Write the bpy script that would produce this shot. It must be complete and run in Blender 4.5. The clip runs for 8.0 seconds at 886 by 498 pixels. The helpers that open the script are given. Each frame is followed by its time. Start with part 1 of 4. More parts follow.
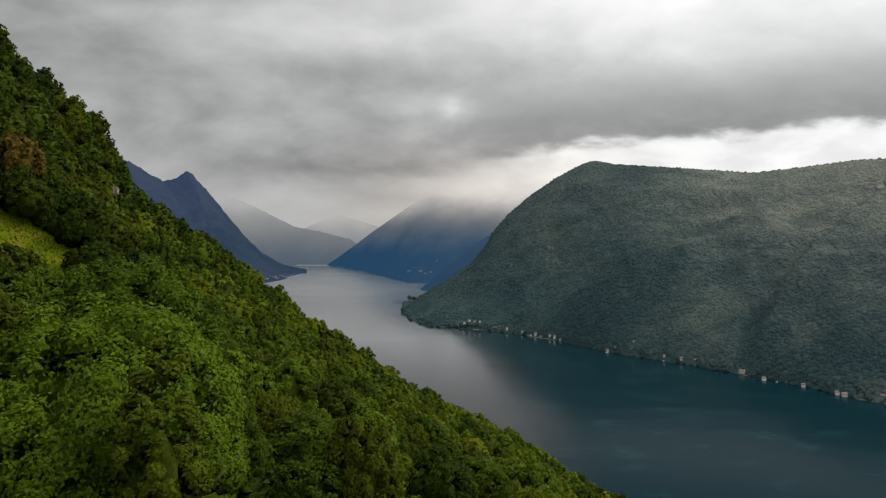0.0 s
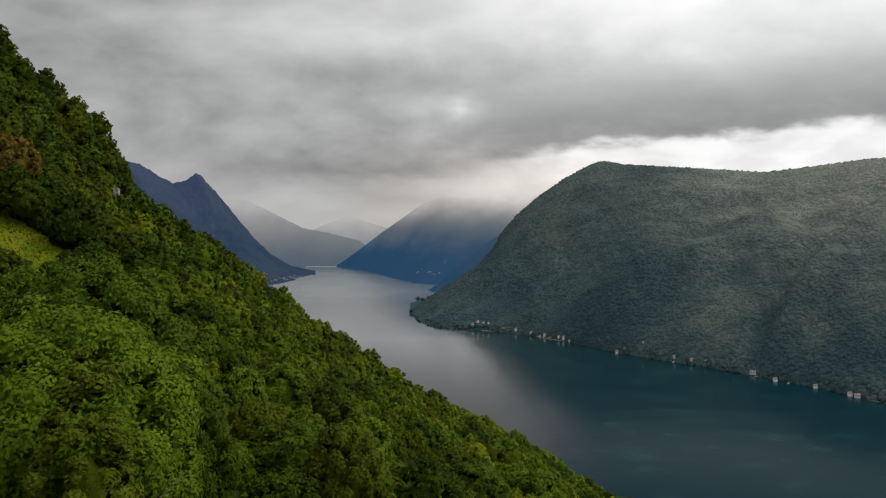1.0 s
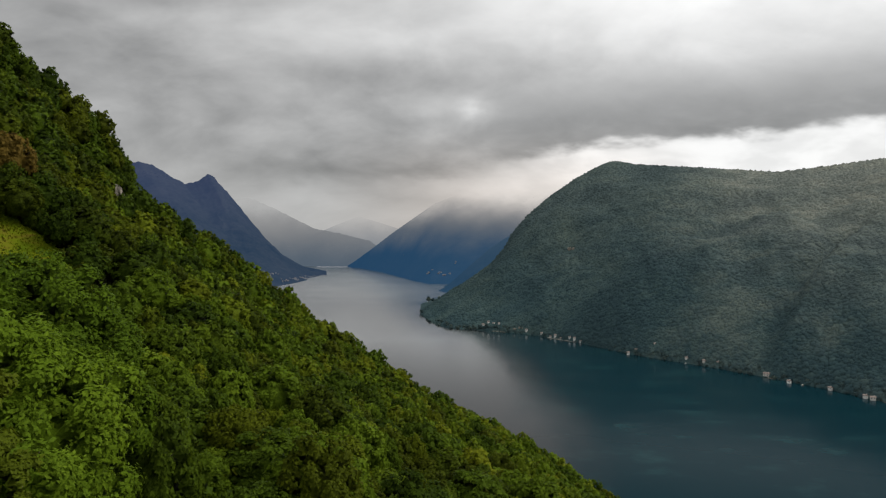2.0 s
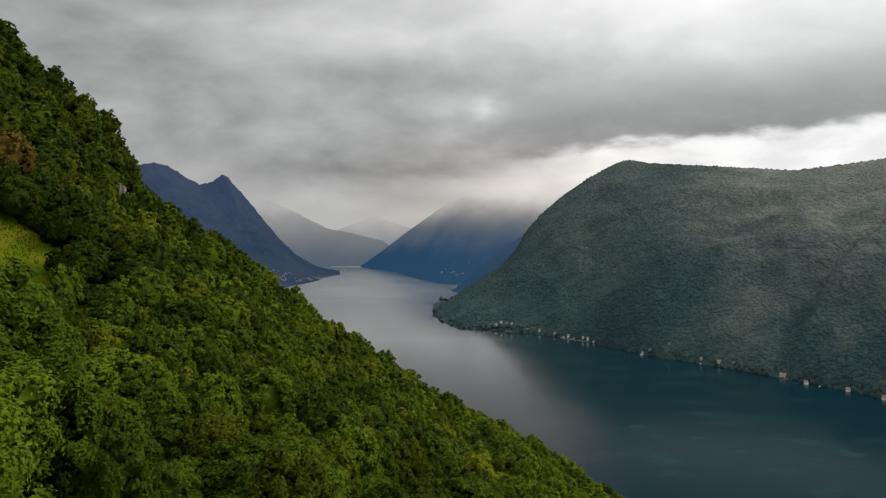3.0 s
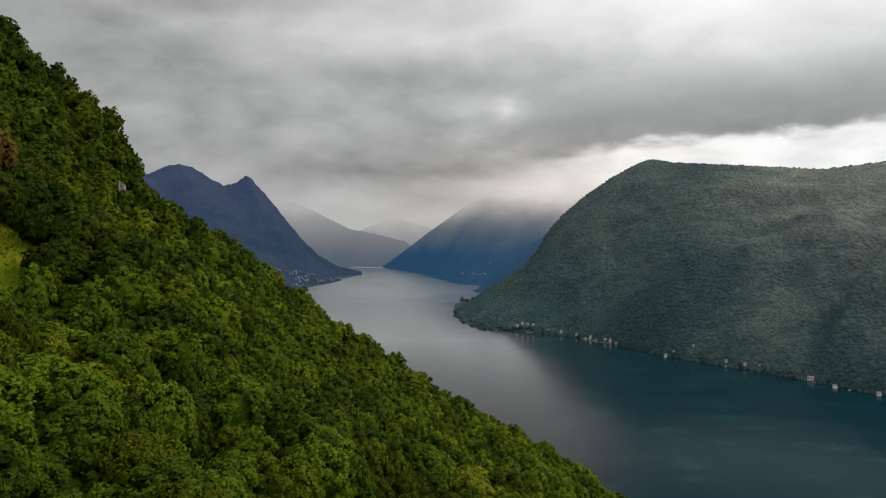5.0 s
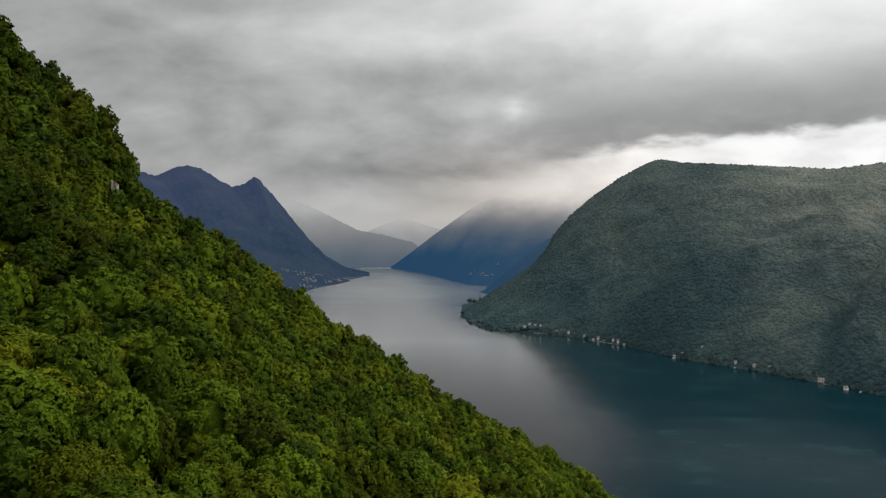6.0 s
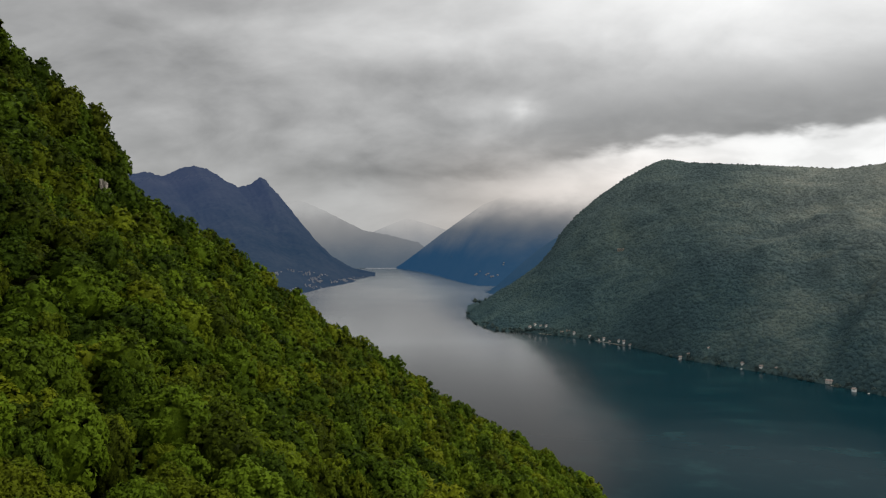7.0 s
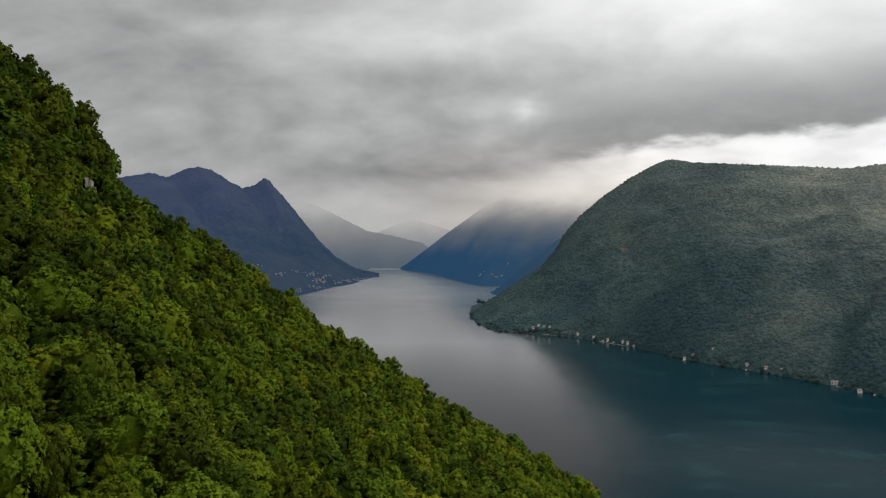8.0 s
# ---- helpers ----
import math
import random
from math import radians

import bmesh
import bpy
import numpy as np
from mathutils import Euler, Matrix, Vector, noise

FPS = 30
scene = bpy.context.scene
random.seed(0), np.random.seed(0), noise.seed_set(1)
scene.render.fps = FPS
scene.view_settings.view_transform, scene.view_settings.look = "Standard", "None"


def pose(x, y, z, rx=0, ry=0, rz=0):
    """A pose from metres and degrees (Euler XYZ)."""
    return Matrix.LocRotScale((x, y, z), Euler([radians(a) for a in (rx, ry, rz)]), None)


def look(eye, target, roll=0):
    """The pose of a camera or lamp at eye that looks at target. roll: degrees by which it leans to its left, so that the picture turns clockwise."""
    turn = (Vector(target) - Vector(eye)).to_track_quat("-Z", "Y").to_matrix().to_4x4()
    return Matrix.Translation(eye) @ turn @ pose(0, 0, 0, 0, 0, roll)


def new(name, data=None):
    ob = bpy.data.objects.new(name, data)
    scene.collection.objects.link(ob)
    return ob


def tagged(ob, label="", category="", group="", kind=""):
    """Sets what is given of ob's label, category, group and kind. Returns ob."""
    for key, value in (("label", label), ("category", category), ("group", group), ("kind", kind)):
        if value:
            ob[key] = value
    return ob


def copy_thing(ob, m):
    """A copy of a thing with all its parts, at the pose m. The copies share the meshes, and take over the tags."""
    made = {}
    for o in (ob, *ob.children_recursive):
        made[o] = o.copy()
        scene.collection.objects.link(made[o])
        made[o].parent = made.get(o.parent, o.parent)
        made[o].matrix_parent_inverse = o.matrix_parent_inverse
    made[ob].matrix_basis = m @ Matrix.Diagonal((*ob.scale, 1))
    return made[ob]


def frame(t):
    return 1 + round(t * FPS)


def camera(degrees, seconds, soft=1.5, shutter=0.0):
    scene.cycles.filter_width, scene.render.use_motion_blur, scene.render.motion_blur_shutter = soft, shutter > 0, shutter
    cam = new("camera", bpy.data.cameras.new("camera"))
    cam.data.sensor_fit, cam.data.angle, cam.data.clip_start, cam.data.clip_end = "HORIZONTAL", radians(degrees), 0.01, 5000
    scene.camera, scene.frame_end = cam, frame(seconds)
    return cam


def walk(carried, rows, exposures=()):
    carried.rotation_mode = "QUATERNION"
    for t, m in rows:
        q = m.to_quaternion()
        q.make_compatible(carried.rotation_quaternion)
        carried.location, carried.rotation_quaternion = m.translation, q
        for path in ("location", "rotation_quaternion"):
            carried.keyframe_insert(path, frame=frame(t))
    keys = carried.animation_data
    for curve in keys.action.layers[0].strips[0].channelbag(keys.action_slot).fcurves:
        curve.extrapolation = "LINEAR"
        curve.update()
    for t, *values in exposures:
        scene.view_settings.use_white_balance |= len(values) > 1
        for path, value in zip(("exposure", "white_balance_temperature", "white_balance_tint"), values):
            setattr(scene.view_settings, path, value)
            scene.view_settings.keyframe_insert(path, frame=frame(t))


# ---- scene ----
cam = camera(66.7, 8.0, soft=1.2)
PATH = [
    (0, (3.03, -7.061, 220.869), (3.024, -5.062, 220.823), 0.2),
    (0.5, (3.563, -5.832, 220.787), (3.544, -3.833, 220.742), 0.1),
    (1, (4.199, -4.588, 220.671), (4.167, -2.588, 220.628), 0.0),
    (1.5, (4.897, -3.212, 220.544), (4.85, -1.213, 220.502), -0.0),
    (3, (7.083, 0.964, 220.16), (6.979, 2.961, 220.118), -0.1),
    (3.5, (7.897, 2.421, 220.02), (7.774, 4.417, 219.977), -0.15),
    (4, (8.744, 3.822, 219.947), (8.604, 5.816, 219.904), -0.1),
    (4.5, (9.559, 5.448, 219.865), (9.403, 7.442, 219.823), -0.1),
    (6, (12.462, 10.773, 219.512), (12.268, 12.764, 219.474), -0.2),
    (6.5, (13.542, 12.593, 219.386), (13.338, 14.582, 219.348), -0.2),
    (7, (14.624, 14.471, 219.313), (14.412, 16.459, 219.276), -0.2),
    (7.5, (15.726, 16.324, 219.269), (15.507, 18.312, 219.232), -0.2),
    (8, (16.935, 18.254, 219.05), (16.71, 20.241, 219.015), -0.25),
]
walk(cam, [(t, look(eye, target, roll)) for t, eye, target, roll in PATH])


# ---- node shorthand ----
class Nodes:
    """Short calls that add shader nodes to one tree."""

    def __init__(self, tree):
        self.tree = tree
        tree.nodes.clear()

    def put(self, socket, value):
        if isinstance(value, bpy.types.NodeSocket):
            self.tree.links.new(value, socket)
        else:
            socket.default_value = value

    def math(self, op, a, b=0.0, c=0.0, clamp=False):
        n = self.tree.nodes.new("ShaderNodeMath")
        n.operation, n.use_clamp = op, clamp
        for s, v in zip(n.inputs, (a, b, c)):
            self.put(s, v)
        return n.outputs[0]

    def add(self, a, b):
        return self.math("ADD", a, b)

    def mul(self, a, b):
        return self.math("MULTIPLY", a, b)

    def step(self, x, lo, hi, out_lo=0.0, out_hi=1.0):
        n = self.tree.nodes.new("ShaderNodeMapRange")
        n.interpolation_type = "SMOOTHSTEP"
        for s, v in zip(n.inputs, (x, lo, hi, out_lo, out_hi)):
            self.put(s, v)
        return n.outputs[0]

    def mix(self, f, a, b):
        n = self.tree.nodes.new("ShaderNodeMix")
        n.data_type = "RGBA"
        for s, v in zip((n.inputs[0], n.inputs[6], n.inputs[7]), (f, a, b)):
            self.put(s, v)
        return n.outputs[2]

    def noise(self, vector, scale, detail=4.0, rough=0.55, out=0):
        n = self.tree.nodes.new("ShaderNodeTexNoise")
        self.put(n.inputs["Vector"], vector)
        self.put(n.inputs["Scale"], scale)
        self.put(n.inputs["Detail"], detail)
        self.put(n.inputs["Roughness"], rough)
        return n.outputs[out]

    def voronoi(self, vector, scale, out="Color"):
        n = self.tree.nodes.new("ShaderNodeTexVoronoi")
        self.put(n.inputs["Vector"], vector)
        self.put(n.inputs["Scale"], scale)
        return n.outputs[out]

    def ramp(self, f, stops):
        n = self.tree.nodes.new("ShaderNodeValToRGB")
        e = n.color_ramp.elements
        while len(e) < len(stops):
            e.new(0.5)
        for el, (p, c) in zip(e, stops):
            el.position, el.color = p, (*c, 1)
        self.put(n.inputs[0], f)
        return n.outputs[0]

    def combine(self, x, y, z):
        n = self.tree.nodes.new("ShaderNodeCombineXYZ")
        for s, v in zip(n.inputs, (x, y, z)):
            self.put(s, v)
        return n.outputs[0]

    def separate(self, v):
        n = self.tree.nodes.new("ShaderNodeSeparateXYZ")
        self.put(n.inputs[0], v)
        return n.outputs

    def position(self):
        return self.tree.nodes.new("ShaderNodeNewGeometry").outputs["Position"]

    def bump(self, height, strength, distance, normal=None):
        n = self.tree.nodes.new("ShaderNodeBump")
        self.put(n.inputs["Height"], height)
        self.put(n.inputs["Strength"], strength)
        self.put(n.inputs["Distance"], distance)
        if normal is not None:
            self.put(n.inputs["Normal"], normal)
        return n.outputs[0]

    def shader(self, kind, **inputs):
        n = self.tree.nodes.new("ShaderNode" + kind)
        for key, v in inputs.items():
            self.put(n.inputs[key.replace("_", " ")], v)
        return n.outputs[0]

    def blend(self, f, a, b):
        n = self.tree.nodes.new("ShaderNodeMixShader")
        for s, v in zip(n.inputs, (f, a, b)):
            self.put(s, v)
        return n.outputs[0]

    def surface(self, s):
        out = self.tree.nodes.new("ShaderNodeOutputMaterial")
        self.tree.links.new(s, out.inputs["Surface"])


def grey(v):
    return (v, v, v, 1)


# ---- world: a heavy overcast sky with a bright break, and the veiled sun ----
SUN_AZ, SUN_EL = radians(76), radians(42)
world = bpy.data.worlds.new("overcast_sky")
scene.world = world
world.use_nodes = True
w = Nodes(world.node_tree)
coords = w.tree.nodes.new("ShaderNodeTexCoord").outputs["Generated"]
dx, dy, dz = w.separate(coords)
el = w.math("ARCSINE", w.math("MAXIMUM", dz, 0.0))
az = w.math("ARCTAN2", dx, dy)
# the deck as a layer overhead: its billows flatten towards the horizon
lift = w.add(dz, 0.42)
deck = w.combine(w.math("DIVIDE", w.mul(dx, 0.85), lift), w.math("DIVIDE", dy, lift), 3.7)
shift = w.separate(w.noise(deck, 3.0, 5.0, 0.55, out=1))
swirl = w.tree.nodes.new("ShaderNodeVectorMath")
swirl.operation = "MULTIPLY_ADD"
w.put(swirl.inputs[0], w.noise(deck, 2.0, 2.0, 0.5, out=1))
swirl.inputs[1].default_value = (0.25, 0.2, 0.0)
w.put(swirl.inputs[2], deck)
deck = swirl.outputs[0]
billow = w.noise(deck, 4.2, 5.0, 0.56)
wisps = w.noise(deck, 10.0, 3.0, 0.5)
a_ = w.add(az, w.mul(w.add(shift[0], -0.5), 0.22))
e_ = w.add(el, w.mul(w.add(shift[1], -0.5), 0.085))


def mass(at, up, wide, high, amount):
    """One soft lighter or darker mass of cloud round a direction."""
    u = w.mul(w.add(a_, -at), 1 / wide)
    v = w.mul(w.add(e_, -up), 1 / high)
    return w.mul(w.math("EXPONENT", w.mul(w.add(w.mul(u, u), w.mul(v, v)), -1.0)), amount)


weight = w.step(el, 0.03, 0.16, 0.4, 1.0)
cloud = w.add(0.43, w.add(w.mul(w.mul(w.add(billow, -0.5), 0.52), weight), w.mul(w.mul(w.add(wisps, -0.5), 0.14), weight)))
for row in ((0.34, 0.34, 0.26, 0.10, 0.50), (0.66, 0.31, 0.24, 0.10, 0.32), (0.02, 0.36, 0.26, 0.06, 0.22), (-0.19, 0.28, 0.14, 0.035, 0.16),
            (-0.44, 0.285, 0.08, 0.02, 0.10), (-0.04, 0.30, 0.14, 0.05, 0.12), (-0.06, 0.19, 0.09, 0.022, 0.14), (-0.28, 0.145, 0.10, 0.02, 0.10), (-0.08, 0.108, 0.10, 0.013, -0.12),
            (-0.32, 0.13, 0.24, 0.06, -0.10), (-0.12, 0.225, 0.14, 0.02, -0.06), (-0.56, 0.24, 0.13, 0.06, -0.07), (-0.25, 0.04, 0.25, 0.035, 0.08), (0.09, 0.09, 0.14, 0.04, 0.24)):
    cloud = w.add(cloud, mass(*row))
u, v = w.mul(w.add(az, -0.017), 1 / 0.02), w.mul(w.add(el, -0.183), 1 / 0.016)
cloud = w.add(cloud, w.mul(w.math("EXPONENT", w.mul(w.add(w.mul(u, u), w.mul(v, v)), -1.0)), w.step(wisps, 0.3, 0.6, 0.1, 0.34)))
# the dark bank and the bright break under it
edge = w.add(w.add(w.mul(az, 0.036), 0.126), w.add(w.mul(w.add(billow, -0.5), 0.05), w.mul(w.add(wisps, -0.5), 0.03)))
over = w.math("SUBTRACT", el, edge)
bank = w.mul(w.mul(w.step(over, 0.10, 0.02), w.step(over, -0.02, 0.0)), w.step(az, -0.02, 0.12))
cloud = w.mul(cloud, w.math("SUBTRACT", 1.0, w.mul(bank, 0.34)))
gap = w.mul(w.step(over, 0.003, -0.016), w.step(a_, 0.02, 0.26))
cloud = w.add(w.mul(cloud, w.math("SUBTRACT", 1.0, gap)), w.mul(gap, w.step(wisps, 0.3, 0.7, 0.86, 1.02)))
# the deck lightens overhead, as overcasts do; the unseen part behind is raised for fill
cloud = w.add(cloud, w.step(el, 0.55, 1.2, 0.0, 0.55))
cloud = w.mul(cloud, w.step(dy, 0.35, -0.35, 1.0, 1.35))
cloud = w.math("MAXIMUM", cloud, 0.2)
warm = w.mul(w.mul(w.step(el, 0.17, 0.06), w.step(az, -0.25, 0.0)), w.step(az, 0.40, 0.12))
tone = w.mix(warm, (1.0, 1.0, 0.992, 1), (1.055, 0.985, 0.93, 1))
veil = w.tree.nodes.new("ShaderNodeVectorMath")
veil.operation = "SCALE"
w.put(veil.inputs[0], tone)
w.put(veil.inputs["Scale"], cloud)
clear = w.tree.nodes.new("ShaderNodeTexSky")
clear.sky_type, clear.sun_disc = "NISHITA", False
clear.sun_elevation, clear.sun_rotation = SUN_EL, SUN_AZ
blue = w.tree.nodes.new("ShaderNodeVectorMath")
blue.operation = "SCALE"
w.put(blue.inputs[0], clear.outputs[0])
blue.inputs["Scale"].default_value = 0.06
sky = w.mix(0.06, veil.outputs[0], blue.outputs[0])
back = w.tree.nodes.new("ShaderNodeBackground")
w.put(back.inputs["Color"], sky)
back.inputs["Strength"].default_value = 1.0
w.tree.links.new(back.outputs[0], w.tree.nodes.new("ShaderNodeOutputWorld").inputs["Surface"])

sun = new("sun", bpy.data.lights.new("sun", "SUN"))
sun.data.energy, sun.data.angle, sun.data.color = 2.0, radians(32), (1.0, 0.96, 0.88)
toward = Vector((math.sin(SUN_AZ) * math.cos(SUN_EL), math.cos(SUN_AZ) * math.cos(SUN_EL), math.sin(SUN_EL)))
sun.matrix_world = look(toward * 900, (0, 0, 0))
scene.view_settings.exposure = 0.0


# ---- materials ----
def material(name):
    m = bpy.data.materials.new(name)
    m.use_nodes = True
    return m, Nodes(m.node_tree)


def leaf_material(name, greens, yellows, per_object=True, thin_leaf=0.14, spread=0.62, fine=9.0):
    """Leaves: each tree has its own green, each clump and each leaf a little of its own."""
    m, n = material(name)
    if per_object:
        own = n.tree.nodes.new("ShaderNodeObjectInfo").outputs["Random"]
        p = n.tree.nodes.new("ShaderNodeTexCoord").outputs["Object"]
    else:
        p = n.position()
        a = n.tree.nodes.new("ShaderNodeAttribute")
        a.attribute_name = "tint"
        own = a.outputs["Fac"]
    island = n.tree.nodes.new("ShaderNodeNewGeometry").outputs["Random Per Island"]
    bunch = n.tree.nodes.new("ShaderNodeAttribute")
    bunch.attribute_name = "bunch"
    patch = n.noise(n.position(), 0.06, 3.0)
    single = n.voronoi(p, fine)
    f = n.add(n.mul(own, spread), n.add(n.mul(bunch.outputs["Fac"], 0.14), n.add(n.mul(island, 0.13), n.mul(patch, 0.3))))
    f = n.add(n.add(f, n.mul(n.separate(single)[0], 0.24)), -0.25 - (spread - 0.62) / 2)
    hue = n.math("FRACT", n.mul(own, 7.37))
    colour = n.mix(n.mul(n.step(hue, 0.30, 1.0), 0.9), n.ramp(f, greens), n.ramp(f, yellows))
    a = n.tree.nodes.new("ShaderNodeAttribute")
    a.attribute_name = "soft"
    turn = n.tree.nodes.new("ShaderNodeVectorTransform")
    turn.vector_type, turn.convert_from, turn.convert_to = "NORMAL", "OBJECT", "WORLD"
    n.put(turn.inputs[0], a.outputs["Vector"])
    jog = n.tree.nodes.new("ShaderNodeVectorMath")
    jog.operation = "MULTIPLY_ADD"
    n.put(jog.inputs[0], single)
    jog.inputs[1].default_value = (0.44, 0.44, 0.44)
    n.put(jog.inputs[2], turn.outputs[0])
    even = n.tree.nodes.new("ShaderNodeVectorMath")
    even.operation = "ADD"
    n.put(even.inputs[0], jog.outputs[0])
    even.inputs[1].default_value = (-0.22, -0.22, -0.22)
    norm = n.tree.nodes.new("ShaderNodeVectorMath")
    norm.operation = "NORMALIZE"
    n.put(norm.inputs[0], even.outputs[0])
    front = n.shader("BsdfPrincipled", Base_Color=colour, Roughness=0.5, Specular_IOR_Level=0.02, Normal=norm.outputs[0])
    n.surface(n.blend(thin_leaf, front, n.shader("BsdfTranslucent", Color=colour)))
    return m


GREENS = [(0.0, (0.015, 0.027, 0.003)), (0.3, (0.038, 0.064, 0.005)), (0.6, (0.071, 0.112, 0.007)), (0.85, (0.108, 0.162, 0.010)), (1.0, (0.140, 0.196, 0.012))]
YELLOWS = [(0.0, (0.021, 0.028, 0.003)), (0.3, (0.053, 0.065, 0.004)), (0.6, (0.099, 0.119, 0.006)), (0.85, (0.148, 0.164, 0.009)), (1.0, (0.182, 0.190, 0.012))]
SPRING = [(0.0, (0.026, 0.050, 0.004)), (0.5, (0.082, 0.134, 0.008)), (1.0, (0.165, 0.235, 0.014))]
OLIVE = [(0.0, (0.034, 0.050, 0.004)), (1.0, (0.120, 0.152, 0.010))]
RUSSET = [(0.0, (0.075, 0.056, 0.010)), (1.0, (0.20, 0.125, 0.026))]

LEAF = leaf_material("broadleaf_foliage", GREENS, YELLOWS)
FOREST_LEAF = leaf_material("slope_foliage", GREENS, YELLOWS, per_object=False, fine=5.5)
BRIGHT_LEAF = leaf_material("spring_foliage", SPRING, SPRING, spread=0.3, fine=20.0)
OLIVE_LEAF = leaf_material("olive_foliage", OLIVE, OLIVE, spread=0.2, fine=20.0)
RUST_LEAF = leaf_material("russet_foliage", RUSSET, RUSSET)

BARK, n = material("bark")
g = n.noise(n.position(), 6.0, 5.0)
n.surface(n.shader("BsdfPrincipled", Base_Color=n.ramp(g, [(0.3, (0.05, 0.038, 0.028)), (0.7, (0.14, 0.115, 0.09))]), Roughness=0.9, Normal=n.bump(g, 0.6, 0.05)))

SOIL, n = material("forest_floor")
p = n.position()
g = n.add(n.mul(n.noise(p, 0.25, 5.0), 0.6), n.mul(n.noise(p, 3.0, 4.0), 0.4))
n.surface(n.shader("BsdfPrincipled", Base_Color=n.ramp(g, [(0.3, (0.012, 0.016, 0.006)), (0.55, (0.026, 0.033, 0.010)), (0.75, (0.07, 0.06, 0.04))]), Roughness=1.0, Specular_IOR_Level=0.0, Normal=n.bump(g, 0.8, 0.3)))

GRASS, n = material("meadow_grass")
p = n.position()
isl = n.tree.nodes.new("ShaderNodeNewGeometry").outputs["Random Per Island"]
x, y, z = n.separate(p)
g = n.add(n.add(n.mul(n.noise(p, 0.22, 4.0), 0.62), n.mul(n.noise(n.combine(n.mul(x, 0.5), n.mul(y, 0.5), n.mul(z, 2.2)), 1.0, 3.0, 0.6), 0.3)), n.mul(isl, 0.1))
n.surface(n.shader("BsdfPrincipled", Base_Color=n.ramp(g, [(0.34, (0.070, 0.115, 0.004)), (0.50, (0.112, 0.138, 0.005)), (0.60, (0.142, 0.124, 0.013)), (0.73, (0.18, 0.120, 0.045))]), Roughness=0.9, Specular_IOR_Level=0.05))

ROCK, n = material("limestone")
p = n.position()
g = n.add(n.mul(n.noise(p, 0.5, 6.0, 0.65), 0.6), n.mul(n.noise(p, 3.5, 5.0), 0.4))
n.surface(n.shader("BsdfPrincipled", Base_Color=n.ramp(g, [(0.34, (0.08, 0.07, 0.055)), (0.47, (0.19, 0.17, 0.14)), (0.64, (0.40, 0.35, 0.29))]), Roughness=0.9, Normal=n.bump(g, 0.9, 0.4)))

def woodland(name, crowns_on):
    """Mixed woods, blue-green with haze, browner near the crest; slope light put into the tan."""
    m, n = material(name)
    p = n.position()
    x, y, z = n.separate(p)
    big = n.noise(p, 0.0055, 5.0, 0.62)
    if crowns_on:
        isl = n.tree.nodes.new("ShaderNodeNewGeometry").outputs["Random Per Island"]
        g = n.add(n.add(n.mul(big, 0.60), n.mul(n.noise(p, 0.03, 3.0, 0.6), 0.20)), n.mul(isl, 0.15))
        a = n.tree.nodes.new("ShaderNodeAttribute")
        a.attribute_name = "soft"
        nrm = n.bump(n.noise(p, 0.45, 3.0), 0.2, 1.5, a.outputs["Vector"])
    else:
        g = n.add(n.add(n.mul(big, 0.60), n.mul(n.noise(p, 0.05, 3.0, 0.6), 0.2)), n.mul(n.noise(p, 0.3, 3.0), 0.22))
        nrm = n.bump(n.noise(p, 0.15, 4.0), 1.0, 4.0)
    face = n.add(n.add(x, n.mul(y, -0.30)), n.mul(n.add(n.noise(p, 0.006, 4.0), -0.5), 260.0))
    # paler up and to the right: light on the slope painted as tan
    lit_tan = n.step(n.add(z, n.mul(n.noise(p, 0.006, 3.0), 160.0)), 110.0, 500.0, 0.0, n.step(face, -60.0, 380.0, 0.22, 0.92))
    lit_tan = n.add(lit_tan, n.step(n.noise(p, 0.0055, 5.0, 0.65), 0.44, 0.66, 0.0, n.step(face, -150.0, 150.0, 0.03, 0.22)))
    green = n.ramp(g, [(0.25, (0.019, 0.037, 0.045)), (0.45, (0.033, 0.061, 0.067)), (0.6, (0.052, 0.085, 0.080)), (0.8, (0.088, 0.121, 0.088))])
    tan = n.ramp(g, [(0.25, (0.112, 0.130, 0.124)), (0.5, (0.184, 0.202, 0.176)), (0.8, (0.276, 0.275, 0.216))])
    n.surface(n.shader("BsdfPrincipled", Base_Color=n.mix(lit_tan, green, tan), Roughness=0.95, Specular_IOR_Level=0.05, Normal=nrm))
    return m


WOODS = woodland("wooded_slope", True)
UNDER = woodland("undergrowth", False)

WATER, n = material("lake_water")
p = n.position()
x, y, z = n.separate(p)
slick = n.noise(n.combine(n.mul(x, 0.0045), n.mul(y, 0.011), 0.0), 1.0, 5.0, 0.6)
ripple = n.add(n.noise(n.combine(n.mul(x, 0.22), n.mul(y, 0.35), 0.0), 1.0, 4.0, 0.6), n.mul(n.noise(n.combine(n.mul(x, 0.03), n.mul(y, 0.06), 1.0), 1.0, 2.0), 0.5))
# the sky's reflection painted grey towards the near shore; teal past a wavering line
off = n.add(y, -850.0)
weight = n.add(n.add(x, n.mul(n.mul(off, off), 0.00016)), n.mul(n.add(n.noise(n.combine(n.mul(x, 0.010), n.mul(y, 0.004), 9.0), 1.0, 4.0), -0.5), 90.0))
weight = n.step(weight, 50.0, 170.0, 1.0, 0.0)
# paler teal patches stand in for cloud reflections
teal = n.mix(n.step(n.noise(n.combine(n.mul(x, 0.012), n.mul(y, 0.02), 4.0), 1.0, 5.0, 0.6), 0.5, 0.72), (0.001, 0.0190, 0.0275, 1), (0.007, 0.036, 0.043, 1))
body = n.shader("BsdfDiffuse", Color=n.mix(weight, teal, (0.030, 0.032, 0.034, 1)))
far = n.step(y, 1700.0, 2700.0, 0.0, 0.09)
